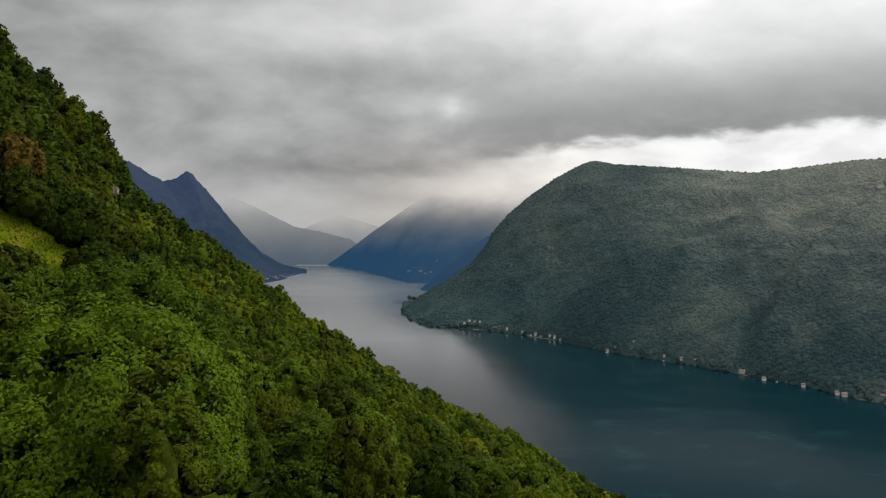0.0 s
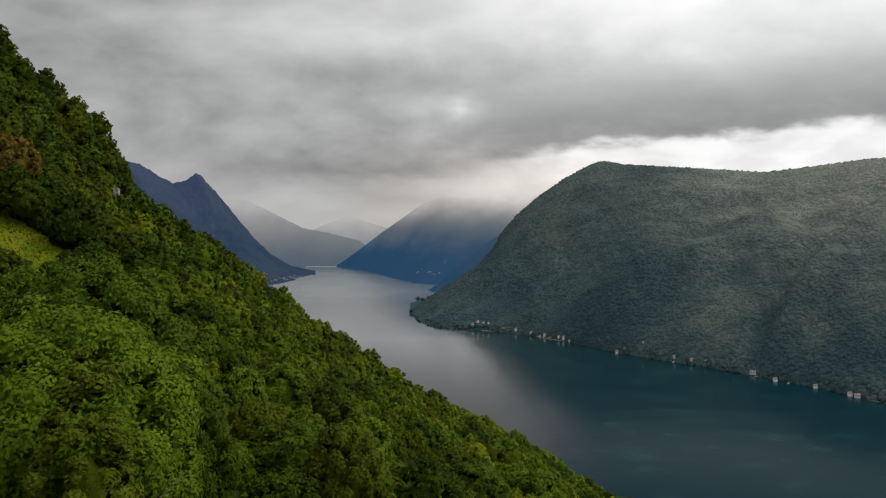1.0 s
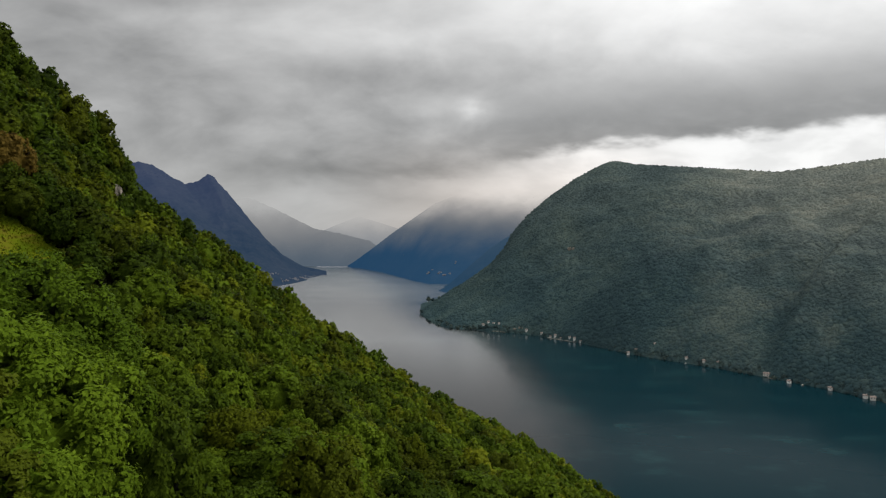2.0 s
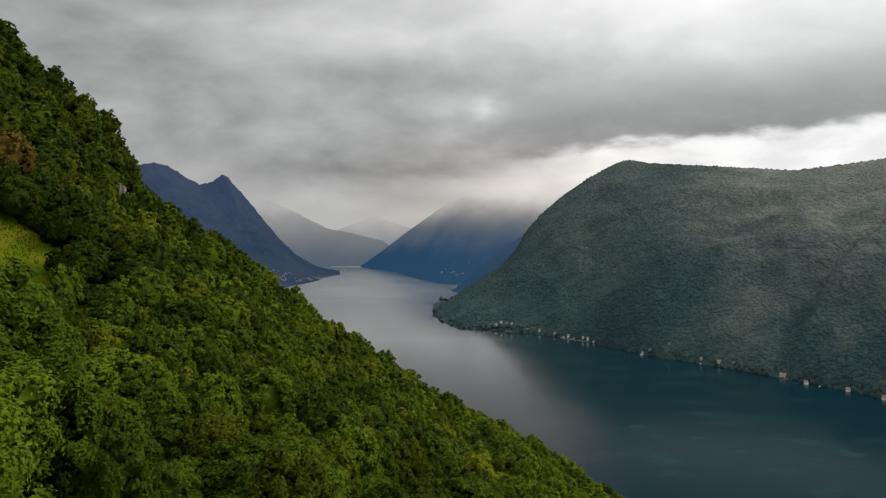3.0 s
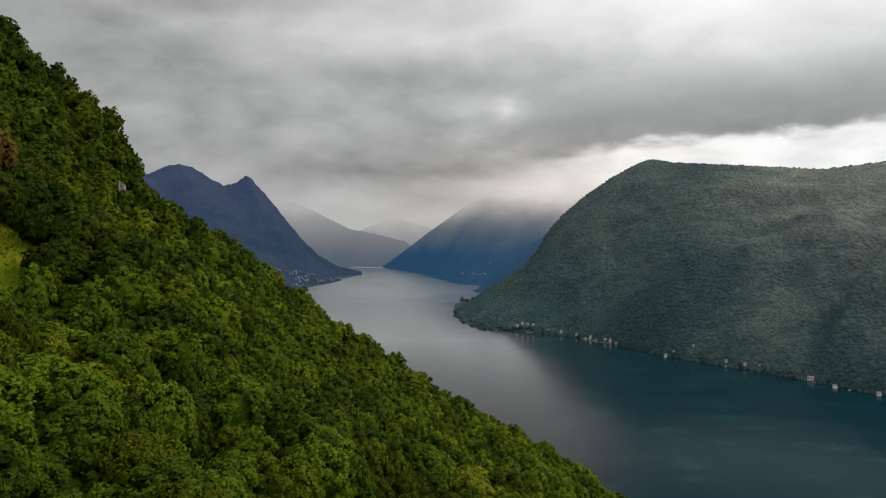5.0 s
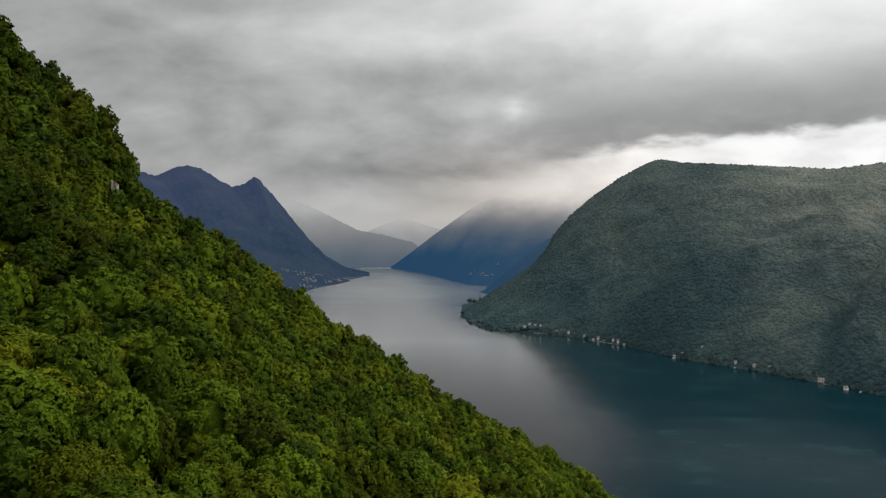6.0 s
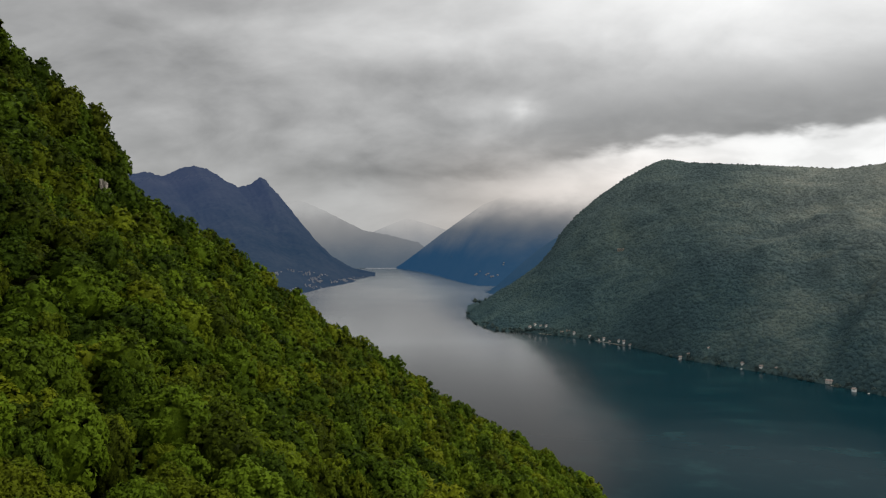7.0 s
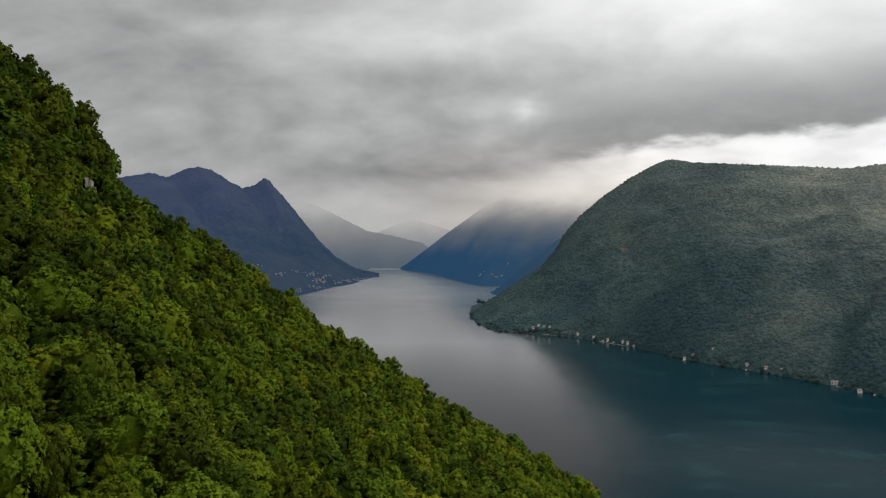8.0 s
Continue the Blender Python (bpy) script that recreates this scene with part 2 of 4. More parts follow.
shine = n.shader("BsdfGlossy", Color=(0.97, 0.98, 0.985, 1), Roughness=n.add(far, n.step(slick, 0.3, 0.7, 0.12, 0.15)), Normal=n.bump(ripple, 0.16, 0.5))
rim = n.tree.nodes.new("ShaderNodeFresnel")
rim.inputs["IOR"].default_value = 1.333
gloss = n.mul(n.mul(n.math("POWER", rim.outputs[0], 2.8), 7.65), n.step(weight, 0.0, 1.0, 0.74, 1.32))
n.surface(n.blend(n.math("MINIMUM", gloss, 0.72), body, shine))


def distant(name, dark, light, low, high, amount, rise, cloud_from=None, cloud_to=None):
    """Far range, its haze painted in as emission, paler with height; its head may go into the cloud."""
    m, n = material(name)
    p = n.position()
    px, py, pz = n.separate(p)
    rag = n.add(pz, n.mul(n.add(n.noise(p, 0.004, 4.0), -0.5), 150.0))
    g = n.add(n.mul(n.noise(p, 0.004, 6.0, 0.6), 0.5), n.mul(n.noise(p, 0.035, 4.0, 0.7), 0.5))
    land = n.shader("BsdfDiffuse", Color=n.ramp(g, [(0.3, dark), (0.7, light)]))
    haze_glow = n.mix(n.step(rag, *rise), (*low, 1), (*high, 1))
    s = n.blend(amount, land, n.shader("Emission", Color=haze_glow))
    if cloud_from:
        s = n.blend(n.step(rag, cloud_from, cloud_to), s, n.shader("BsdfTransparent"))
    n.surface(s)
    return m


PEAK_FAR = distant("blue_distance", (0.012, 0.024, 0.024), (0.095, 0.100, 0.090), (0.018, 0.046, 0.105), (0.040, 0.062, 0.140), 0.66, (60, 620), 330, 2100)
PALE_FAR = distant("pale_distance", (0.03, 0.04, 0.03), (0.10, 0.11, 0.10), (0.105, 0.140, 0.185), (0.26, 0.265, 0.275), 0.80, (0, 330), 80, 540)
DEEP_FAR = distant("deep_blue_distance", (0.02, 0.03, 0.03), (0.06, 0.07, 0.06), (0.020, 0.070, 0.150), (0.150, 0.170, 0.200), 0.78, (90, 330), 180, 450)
SPUR_FAR = distant("hazy_spur", (0.02, 0.03, 0.03), (0.07, 0.08, 0.07), (0.018, 0.062, 0.128), (0.045, 0.090, 0.150), 0.76, (40, 260))
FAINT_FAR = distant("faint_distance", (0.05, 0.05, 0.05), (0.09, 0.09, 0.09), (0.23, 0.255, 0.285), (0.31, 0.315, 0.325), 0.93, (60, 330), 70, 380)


def plaster(name, tones, stain):
    m, n = material(name)
    r = n.tree.nodes.new("ShaderNodeObjectInfo").outputs["Random"]
    n.surface(n.shader("BsdfPrincipled", Base_Color=n.mix(n.mul(n.noise(n.position(), 0.8, 4.0), 0.5), n.ramp(r, tones), (*stain, 1)), Roughness=0.85))
    return m


def tiles(name, dark, light):
    m, n = material(name)
    n.surface(n.shader("BsdfPrincipled", Base_Color=n.ramp(n.noise(n.position(), 1.5, 4.0), [(0.3, dark), (0.7, light)]), Roughness=0.85))
    return m


PLASTER = plaster("pale_plaster", [(0.0, (0.72, 0.71, 0.69)), (0.4, (0.50, 0.47, 0.43)), (0.7, (0.64, 0.62, 0.60)), (1.0, (0.8, 0.79, 0.77))], (0.5, 0.47, 0.43))
# haze over the far houses, put into their plaster and roof colours
PLASTER_FAR = plaster("hazy_plaster", [(0.0, (0.20, 0.225, 0.27)), (0.5, (0.11, 0.125, 0.155)), (1.0, (0.36, 0.385, 0.42))], (0.18, 0.20, 0.24))
TILE = tiles("roof_tiles", (0.17, 0.13, 0.115), (0.28, 0.23, 0.20))
TILE_FAR = tiles("hazy_tiles", (0.12, 0.12, 0.14), (0.20, 0.19, 0.20))
PANE, n = material("window_glass")
n.surface(n.shader("BsdfPrincipled", Base_Color=(0.02, 0.025, 0.03, 1), Roughness=0.12))


# ---- mesh helpers ----
def mesh_of(name, verts, faces, mat, smooth=True):
    """verts: array of points; faces: array of equal-sided faces, or a list of several such arrays."""
    me = bpy.data.meshes.new(name)
    groups = faces if isinstance(faces, list) else [faces]
    v = np.asarray(verts, np.float32)
    loops = np.concatenate([f.reshape(-1) for f in groups]).astype(np.int32)
    sizes = np.concatenate([np.full(len(f), f.shape[1]) for f in groups])
    me.vertices.add(len(v))
    me.vertices.foreach_set("co", v.reshape(-1))
    me.loops.add(len(loops))
    me.loops.foreach_set("vertex_index", loops)
    me.polygons.add(len(sizes))
    me.polygons.foreach_set("loop_start", np.concatenate(([0], np.cumsum(sizes)[:-1])).astype(np.int32))
    me.polygons.foreach_set("use_smooth", np.full(len(sizes), smooth))
    me.update(calc_edges=True)
    me.materials.append(mat)
    return me


def leaf_attributes(me, normals, bunch, tint=None):
    """Which way the foliage faces at each leaf, the shade of its clump and of its tree."""
    a = me.attributes.new("soft", "FLOAT_VECTOR", "POINT")
    a.data.foreach_set("vector", np.asarray(normals, np.float32).reshape(-1))
    for key, values in (("bunch", bunch), ("tint", tint)):
        if values is not None:
            a = me.attributes.new(key, "FLOAT", "POINT")
            a.data.foreach_set("value", np.asarray(values, np.float32))


def part(name, bm, mat, parent, label=""):
    me = bpy.data.meshes.new(name)
    bm.to_mesh(me)
    bm.free()
    me.materials.append(mat)
    ob = new(name, me)
    ob.parent = parent
    return tagged(ob, label)


def mesh_part(name, me, parent, label=""):
    ob = new(name, me)
    ob.parent = parent
    return tagged(ob, label)


def box(bm, x0, y0, z0, x1, y1, z1):
    r = bmesh.ops.create_cube(bm, size=1.0, matrix=Matrix.LocRotScale(((x0 + x1) / 2, (y0 + y1) / 2, (z0 + z1) / 2), None, (x1 - x0, y1 - y0, z1 - z0)))
    return r["verts"]


def grid_faces(nu, nv):
    i = np.arange(nu * nv).reshape(nu, nv)
    return np.stack([i[:-1, :-1], i[1:, :-1], i[1:, 1:], i[:-1, 1:]], -1).reshape(-1, 4)


_lattice = np.random.RandomState(5).rand(256, 256)


def value_noise(x, y):
    """Smooth noise from -1 to 1 on arrays, period 256."""
    xi, yi = np.floor(x).astype(int), np.floor(y).astype(int)
    fx, fy = x - xi, y - yi
    fx, fy = fx * fx * (3 - 2 * fx), fy * fy * (3 - 2 * fy)
    a, b = _lattice[xi % 256, yi % 256], _lattice[(xi + 1) % 256, yi % 256]
    c, d = _lattice[xi % 256, (yi + 1) % 256], _lattice[(xi + 1) % 256, (yi + 1) % 256]
    return 2 * ((a * (1 - fx) + b * fx) * (1 - fy) + (c * (1 - fx) + d * fx) * fy) - 1


def fbm(x, y, octaves=4):
    s, k = 0.0, 1.0
    for o in range(octaves):
        s = s + k * value_noise(x * 2 ** o + 17 * o, y * 2 ** o + 31 * o)
        k *= 0.5
    return s


# ---- lake ----
lake = new("water", mesh_of("water", [(-6000, -6000, 0), (6000, -6000, 0), (6000, 6000, 0), (-6000, 6000, 0)], np.array([[0, 1, 2, 3]]), WATER, False))
tagged(lake, "dark teal lake water with faint wind slicks", "lake", kind="structure")


# ---- mountains: lofted from their shore to their crest ----
def loft(shore, crest, nu, nv, power, relief, size, back=1.14, foot=-6.0, jag=0.0, ease=0):
    """Grid of points from a shore line (t, x, y) over a crest line (t, x, y, z) and down behind it."""
    s, c = np.array(shore, float), np.array(crest, float)
    t = np.linspace(0, 1, nu)[:, None]
    v = np.linspace(0, 1, nv)[None, :]
    sx, sy = np.interp(t, s[:, 0], s[:, 1]), np.interp(t, s[:, 0], s[:, 2])
    cx, cy, cz = (np.interp(t, c[:, 0], c[:, i]) for i in (1, 2, 3))
    body = cz
    if ease:
        kernel = np.hanning(2 * ease + 3)[1:-1]
        hold = np.clip((t - 0.05) / 0.05, 0, 1)
        for q in (sx, sy, cx, cy):
            even = np.convolve(np.pad(q[:, 0], ease, mode="edge"), kernel / kernel.sum(), mode="valid")[:, None]
            q += (even - q) * hold
        wide = np.hanning(6 * ease + 3)[1:-1]
        body = np.convolve(np.pad(cz[:, 0], 3 * ease, mode="edge"), wide / wide.sum(), mode="valid")[:, None]
        body = cz + (body - cz) * hold
    cz = cz + jag * fbm(t * 110, t * 0 + 3.3, 3) * np.clip(cz / 150, 0, 1)
    x, y = sx + (cx - sx) * v, sy + (cy - sy) * v
    z = foot + (body + (cz - body) * v ** 5 - foot) * v ** power
    wave = np.sin(np.pi * np.clip(v, 0, 1)) ** 0.8 * np.clip(t * 5, 0, 1)
    z = z + relief * wave * fbm(x / size, y / size, 5)
    vb = np.linspace(0, 1, 10)[None, 1:]
    xb, yb = cx + cx * (back - 1) * vb, cy + cy * (back - 1) * vb
    zb = cz * (1 - 0.75 * vb ** 1.3)
    return np.stack([np.concatenate(q, 1) for q in ((x, xb), (y, yb), (z, zb))], -1)


def mountain(name, points, mat, label):
    nu, nv = points.shape[:2]
    ob = new(name, mesh_of(name, points.reshape(-1, 3), grid_faces(nu, nv)[:, ::-1].copy(), mat))
    return tagged(ob, label, "mountain", kind="structure")


SHORE_A = [(0.0000, -114, 1846), (0.0087, -86, 1701), (0.0302, -37, 1578), (0.0746, 50, 1552), (0.1243, 142, 1497), (0.1647, 207, 1417), (0.1888, 243, 1376),
           (0.2440, 307, 1246), (0.3347, 410, 1134), (0.4052, 473, 1048), (0.4758, 525, 971), (0.5296, 552, 907), (0.5753, 579, 868), (0.7, 680, 650), (0.85, 790, 250), (1.0, 830, -500)]
CREST_A = [(0.0, -118, 1870, 3), (0.016, -84, 1975, 23), (0.036, -35, 2000, 55), (0.059, 24, 2030, 90), (0.085, 90, 2060, 137), (0.0995, 130, 2090, 180),
           (0.1075, 153, 2120, 224), (0.126, 206, 2160, 282), (0.1465, 265, 2200, 333), (0.183, 374, 2250, 408), (0.214, 467, 2290, 458), (0.223, 494, 2295, 467), (0.232, 521, 2300, 469), (0.243, 548, 2280, 463),
           (0.254, 574, 2260, 455), (0.328, 745, 2150, 433), (0.419, 928, 2020, 406), (0.489, 1056, 1930, 418), (0.543, 1149, 1870, 429), (0.575, 1198, 1830, 428),
           (0.7, 1420, 1500, 430), (0.85, 1650, 800, 420), (1.0, 1750, -300, 400)]
pts = loft(SHORE_A, CREST_A, 420, 118, 0.84, 26, 280, foot=-1.0, ease=16)
# a long spur and its gully run down to the shore
uu, vv = np.meshgrid(np.linspace(0, 1, 420), np.minimum(np.arange(127) / 117, 1), indexing="ij")
line = 0.415 + 0.235 * vv
side = uu - line
pts[..., 2] += np.sin(np.pi * np.clip(vv, 0, 1)) ** 0.7 * (34 * np.where(side > 0, np.exp(-side / 0.07), np.exp(-(side / 0.014) ** 2)) - 12 * np.exp(-((side + 0.03) / 0.014) ** 2))
pts[..., 2] += np.sin(np.pi * np.clip(vv, 0, 1)) * 6 * fbm(uu * 26 + vv * 3, vv * 2.2, 3) * np.clip(uu * 8, 0, 1)
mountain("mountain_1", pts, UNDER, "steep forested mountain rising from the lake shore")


def crowns(points, count, lo, hi, u_max, seed):
    """Small rounded tree crowns scattered over the front of a lofted slope, as one mesh."""
    r = np.random.RandomState(seed)
    nu, nv = points.shape[0], points.shape[1] - 8
    a = points[1:nu, :nv] - points[:nu - 1, :nv]
    b = points[:nu - 1, 1:nv] - points[:nu - 1, :nv - 1]
    area = np.linalg.norm(np.cross(a[:, :-1], b), axis=-1)
    area[int(u_max * nu):] = 0
    area *= 1 + 3.0 * np.linspace(0, 1, area.shape[0])[:, None] * (1 - np.linspace(0, 1, area.shape[1])[None]) / u_max
    k = np.searchsorted(np.cumsum(area.reshape(-1)) / area.sum(), r.rand(count))
    i, j = np.unravel_index(np.clip(k, 0, area.size - 1), area.shape)
    fu, fv = r.rand(count, 1), r.rand(count, 1)
    p = (points[i, j] * (1 - fu) + points[i + 1, j] * fu) * (1 - fv) + (points[i, j + 1] * (1 - fu) + points[i + 1, j + 1] * fu) * fv
    nrm = np.cross(a[i, j], b[i, j])
    nrm *= np.sign(nrm[:, 2:]) / np.linalg.norm(nrm, axis=1, keepdims=True)
    dry = p[:, 2] > 0.1
    p, nrm = p[dry], nrm[dry]
    for hx, hy, wide, *_ in LAKESIDE + CRAGS:
        free = np.hypot(p[:, 0] - hx + 4, p[:, 1] - hy + 4) > wide * 0.75 + 3
        p, nrm = p[free], nrm[free]
    m = len(p)
    size = (lo + (hi - lo) * r.rand(m) ** 1.6) * (1 + 0.3 * fbm(p[:, 0] / 60, p[:, 1] / 60, 2))
    ang = r.rand(m, 1) * 6.28 + np.arange(4)[None] * 1.5708
    wob = r.uniform(0.75, 1.2, (m, 8))
    ring0 = np.stack([np.cos(ang) * wob[:, :4], np.sin(ang) * wob[:, :4], np.full((m, 4), -0.6)], -1)
    ring1 = np.stack([np.cos(ang + 0.75) * 0.78 * wob[:, 4:], np.sin(ang + 0.75) * 0.78 * wob[:, 4:], r.uniform(0.4, 0.8, (m, 4))], -1)
    top = np.stack([r.uniform(-0.2, 0.2, m), r.uniform(-0.2, 0.2, m), r.uniform(0.8, 1.2, m)], -1)[:, None]
    dome = np.concatenate([ring0, ring1, top], 1) * (1, 1, 0.75)
    stem = nrm * 0.5 + np.array((0, 0, 0.5))
    stem /= np.linalg.norm(stem, axis=1, keepdims=True)
    e1 = np.cross(stem, np.array((0.0, 1.0, 0.0)))
    e1 /= np.linalg.norm(e1, axis=1, keepdims=True)
    e2 = np.cross(stem, e1)
    dome = dome[..., :1] * e1[:, None] + dome[..., 1:2] * e2[:, None] + dome[..., 2:] * stem[:, None]
    out = dome * 0.45 + nrm[:, None] * 0.8
    out /= np.linalg.norm(out, axis=2, keepdims=True)
    v = dome * size[:, None, None] + p[:, None]
    q = np.arange(4)
    nx = (q + 1) % 4
    tri = np.concatenate([np.stack([q, nx, q + 4], -1), np.stack([nx, nx + 4, q + 4], -1), np.stack([q + 4, nx + 4, np.full(4, 8)], -1)])
    f = (np.arange(m)[:, None, None] * 9 + tri[None]).reshape(-1, 3)
    return v.reshape(-1, 3), f, out.reshape(-1, 3)


# where the lakeside houses stand: x, y, width
LAKESIDE = [(48, 1572, 15), (60, 1576, 9), (70, 1566, 9), (84, 1556, 8), (142, 1497, 8), (170, 1465, 7), (187, 1441, 9), (196, 1433, 11), (206, 1420, 8), (222, 1403, 11), (230, 1390, 9), (239, 1375, 9),
            (304, 1245, 6), (319, 1246, 7), (350, 1233, 6), (387, 1168, 7), (409, 1143, 11), (425, 1128, 9), (471, 1053, 16), (486, 1008, 6), (522, 964, 7), (543, 917, 6), (549, 908, 14), (583, 880, 12)]
CRAGS = [(283, 1797, 9, 13), (291, 1790, 6, 8), (130, 1515, 12, 7), (118, 1521, 8, 5)]


v, f, q = crowns(pts, 42000, 2.0, 5.3, 0.62, 3)
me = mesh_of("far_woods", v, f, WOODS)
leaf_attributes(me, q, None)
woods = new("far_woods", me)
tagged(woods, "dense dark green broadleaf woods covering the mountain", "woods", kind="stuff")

SHORE_B = [(0.0, -738, 3640), (0.1, -728, 3300), (0.2, -724, 3130), (0.35, -765, 2886), (0.55, -776, 2590), (0.8, -750, 2246), (1.0, -717, 1951)]
CREST_B = [(0.0, -760, 3700, 4), (0.040, -971, 4100, 19), (0.080, -1117, 4100, 100), (0.130, -1225, 4100, 209), (0.190, -1347, 4100, 354), (0.235, -1455, 4100, 486), (0.280, -1517, 4100, 550),
           (0.31, -1533, 4100, 572), (0.335, -1577, 4100, 594), (0.37, -1636, 4100, 556), (0.42, -1710, 4100, 532), (0.48, -1821, 4100, 590),
           (0.53, -1913, 4100, 649), (0.58, -2007, 4100, 675), (0.63, -2101, 4100, 659), (0.70, -2216, 4100, 610), (0.78, -2330, 4100, 641), (0.86, -2500, 4000, 600), (1.0, -2900, 3600, 640)]
peak_points = loft(SHORE_B, CREST_B, 260, 120, 1.35, 30, 420, 1.1, jag=5.0)
uu, vv = np.meshgrid(np.linspace(0, 1, 260), np.minimum(np.arange(129) / 119, 1), indexing="ij")
peak_points[..., 2] -= np.sin(np.pi * vv) ** 0.7 * np.clip(uu * 6 - 0.3, 0, 1) * vv * 24 * np.abs(fbm(uu * 13 + vv * 2.5, vv * 5, 5))
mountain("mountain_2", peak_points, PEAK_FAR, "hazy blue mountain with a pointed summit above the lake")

SHORE_C = [(0.0, -2000, 4400), (0.5, -1142, 4700), (1.0, -500, 4720)]
CREST_C = [(0.0, -2100, 4700, 200), (0.2, -1830, 4740, 352), (0.3, -1658, 4740, 464), (0.37, -1539, 4740, 488), (0.47, -1380, 4740, 425), (0.56, -1221, 4740, 346), (0.65, -1062, 4740, 267),
           (0.77, -863, 4740, 228), (0.88, -664, 4740, 177), (0.93, -584, 4740, 117), (1.0, -450, 4740, 60)]
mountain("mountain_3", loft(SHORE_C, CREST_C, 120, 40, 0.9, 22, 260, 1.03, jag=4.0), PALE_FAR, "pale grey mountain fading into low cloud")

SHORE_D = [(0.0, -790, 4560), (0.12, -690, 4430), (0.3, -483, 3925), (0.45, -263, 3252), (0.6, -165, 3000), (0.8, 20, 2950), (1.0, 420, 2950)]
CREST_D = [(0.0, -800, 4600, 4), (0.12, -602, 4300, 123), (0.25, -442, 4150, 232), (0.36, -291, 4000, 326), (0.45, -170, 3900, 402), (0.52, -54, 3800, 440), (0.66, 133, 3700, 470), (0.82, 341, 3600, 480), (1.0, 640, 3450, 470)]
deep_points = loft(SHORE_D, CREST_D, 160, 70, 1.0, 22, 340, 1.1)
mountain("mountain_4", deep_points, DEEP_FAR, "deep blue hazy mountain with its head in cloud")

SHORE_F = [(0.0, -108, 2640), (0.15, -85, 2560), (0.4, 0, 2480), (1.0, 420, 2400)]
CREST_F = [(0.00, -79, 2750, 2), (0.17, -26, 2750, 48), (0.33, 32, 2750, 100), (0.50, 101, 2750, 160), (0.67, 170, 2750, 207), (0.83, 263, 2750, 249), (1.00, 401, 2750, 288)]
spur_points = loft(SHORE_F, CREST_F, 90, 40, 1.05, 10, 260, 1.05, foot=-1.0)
mountain("mountain_6", spur_points, SPUR_FAR, "wooded spur across the bay, blue with haze")

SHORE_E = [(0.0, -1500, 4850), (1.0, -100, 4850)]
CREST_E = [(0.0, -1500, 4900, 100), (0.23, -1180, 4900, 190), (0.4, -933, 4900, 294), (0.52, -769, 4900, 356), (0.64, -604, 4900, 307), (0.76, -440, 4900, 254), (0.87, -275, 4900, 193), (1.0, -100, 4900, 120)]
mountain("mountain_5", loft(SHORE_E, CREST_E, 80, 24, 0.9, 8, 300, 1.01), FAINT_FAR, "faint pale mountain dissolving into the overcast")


# ---- the near hillside ----
def rim_of(x):
    """Where the near slope turns away out of sight."""
    return np.interp(x, (-200, -135, -103, -90, -78, -45, -24, 12, 45, 80, 140), (70, 138, 171, 179, 188, 213, 243, 227, 203, 178, 150))


def canopy(x, y):
    """Height of the treetops on the near slope."""
    X, Y = x / 100, (y - 120) / 100
    Xc, Yc = np.clip(X, -1.5, 0.1), np.clip(Y, -1.3, 1.4)
    z = HILL[0] + HILL[1] * Xc + HILL[2] * Yc + HILL[3] * Xc * Xc + HILL[4] * Xc * Yc + HILL[5] * Yc * Yc
    z = z - 58 * (X - Xc) - 24 * (Y - Yc)
    rim = rim_of(x)
    past = np.maximum(0, y - rim)
    z = z - np.where(past < 25, 0.024 * past ** 2, 15 + (past - 25) * 1.2)
    z = z + 6 * np.exp(-((x + 94) ** 2 + (y - 176) ** 2) / 110) + -1.0 * np.clip((-88 - x) / 12, 0, 1)
    z = z - 9 * np.exp(-((x + 81) ** 2 + (y - 186) ** 2) / 120)
    z = z + 2.6 * np.clip((x + 20) / 15, 0, 1) * np.clip((y - 110) / 40, 0, 1)
    z = z + 0.8 * np.clip(x / 10, 0, 1) * np.clip((y - 100) / 30, 0, 1)
    z = z + 3.2 * np.exp(-((x + 45) / 18) ** 2 - ((y - 112) / 20) ** 2)
    z = z - 7 * np.exp(-((x + 52) / 15) ** 2 - ((y - 74) / 13) ** 2)
    return z


HILL = (183.57, -44.09, -24.37, 34.84, -12.03, 2.7)


def clearing(x, y):
    """Below 1 inside the meadow, an oval that lies across the slope."""
    across, down = (x + 60.5 + y - 82) / 1.414, (x + 60.5 - y + 82) / 1.414
    return (across / 12.8) ** 2 + (down / 18) ** 2


def ground(x, y):
    z = canopy(x, y) - 6.7 + 0.8 * fbm(x / 14, y / 14, 3)
    return z - 3.4 * np.exp(-clearing(x, y) ** 2)


gx, gy = np.meshgrid(np.arange(-420, 300, 5.0), np.arange(-260, 560, 5.0), indexing="ij")
gz = np.maximum(ground(gx, gy), -8)
hill = new("ground", mesh_of("ground", np.stack([gx, gy, gz], -1).reshape(-1, 3), grid_faces(*gx.shape), SOIL))
tagged(hill, "steep shaded forest floor of the near hillside", "hillside", kind="structure")


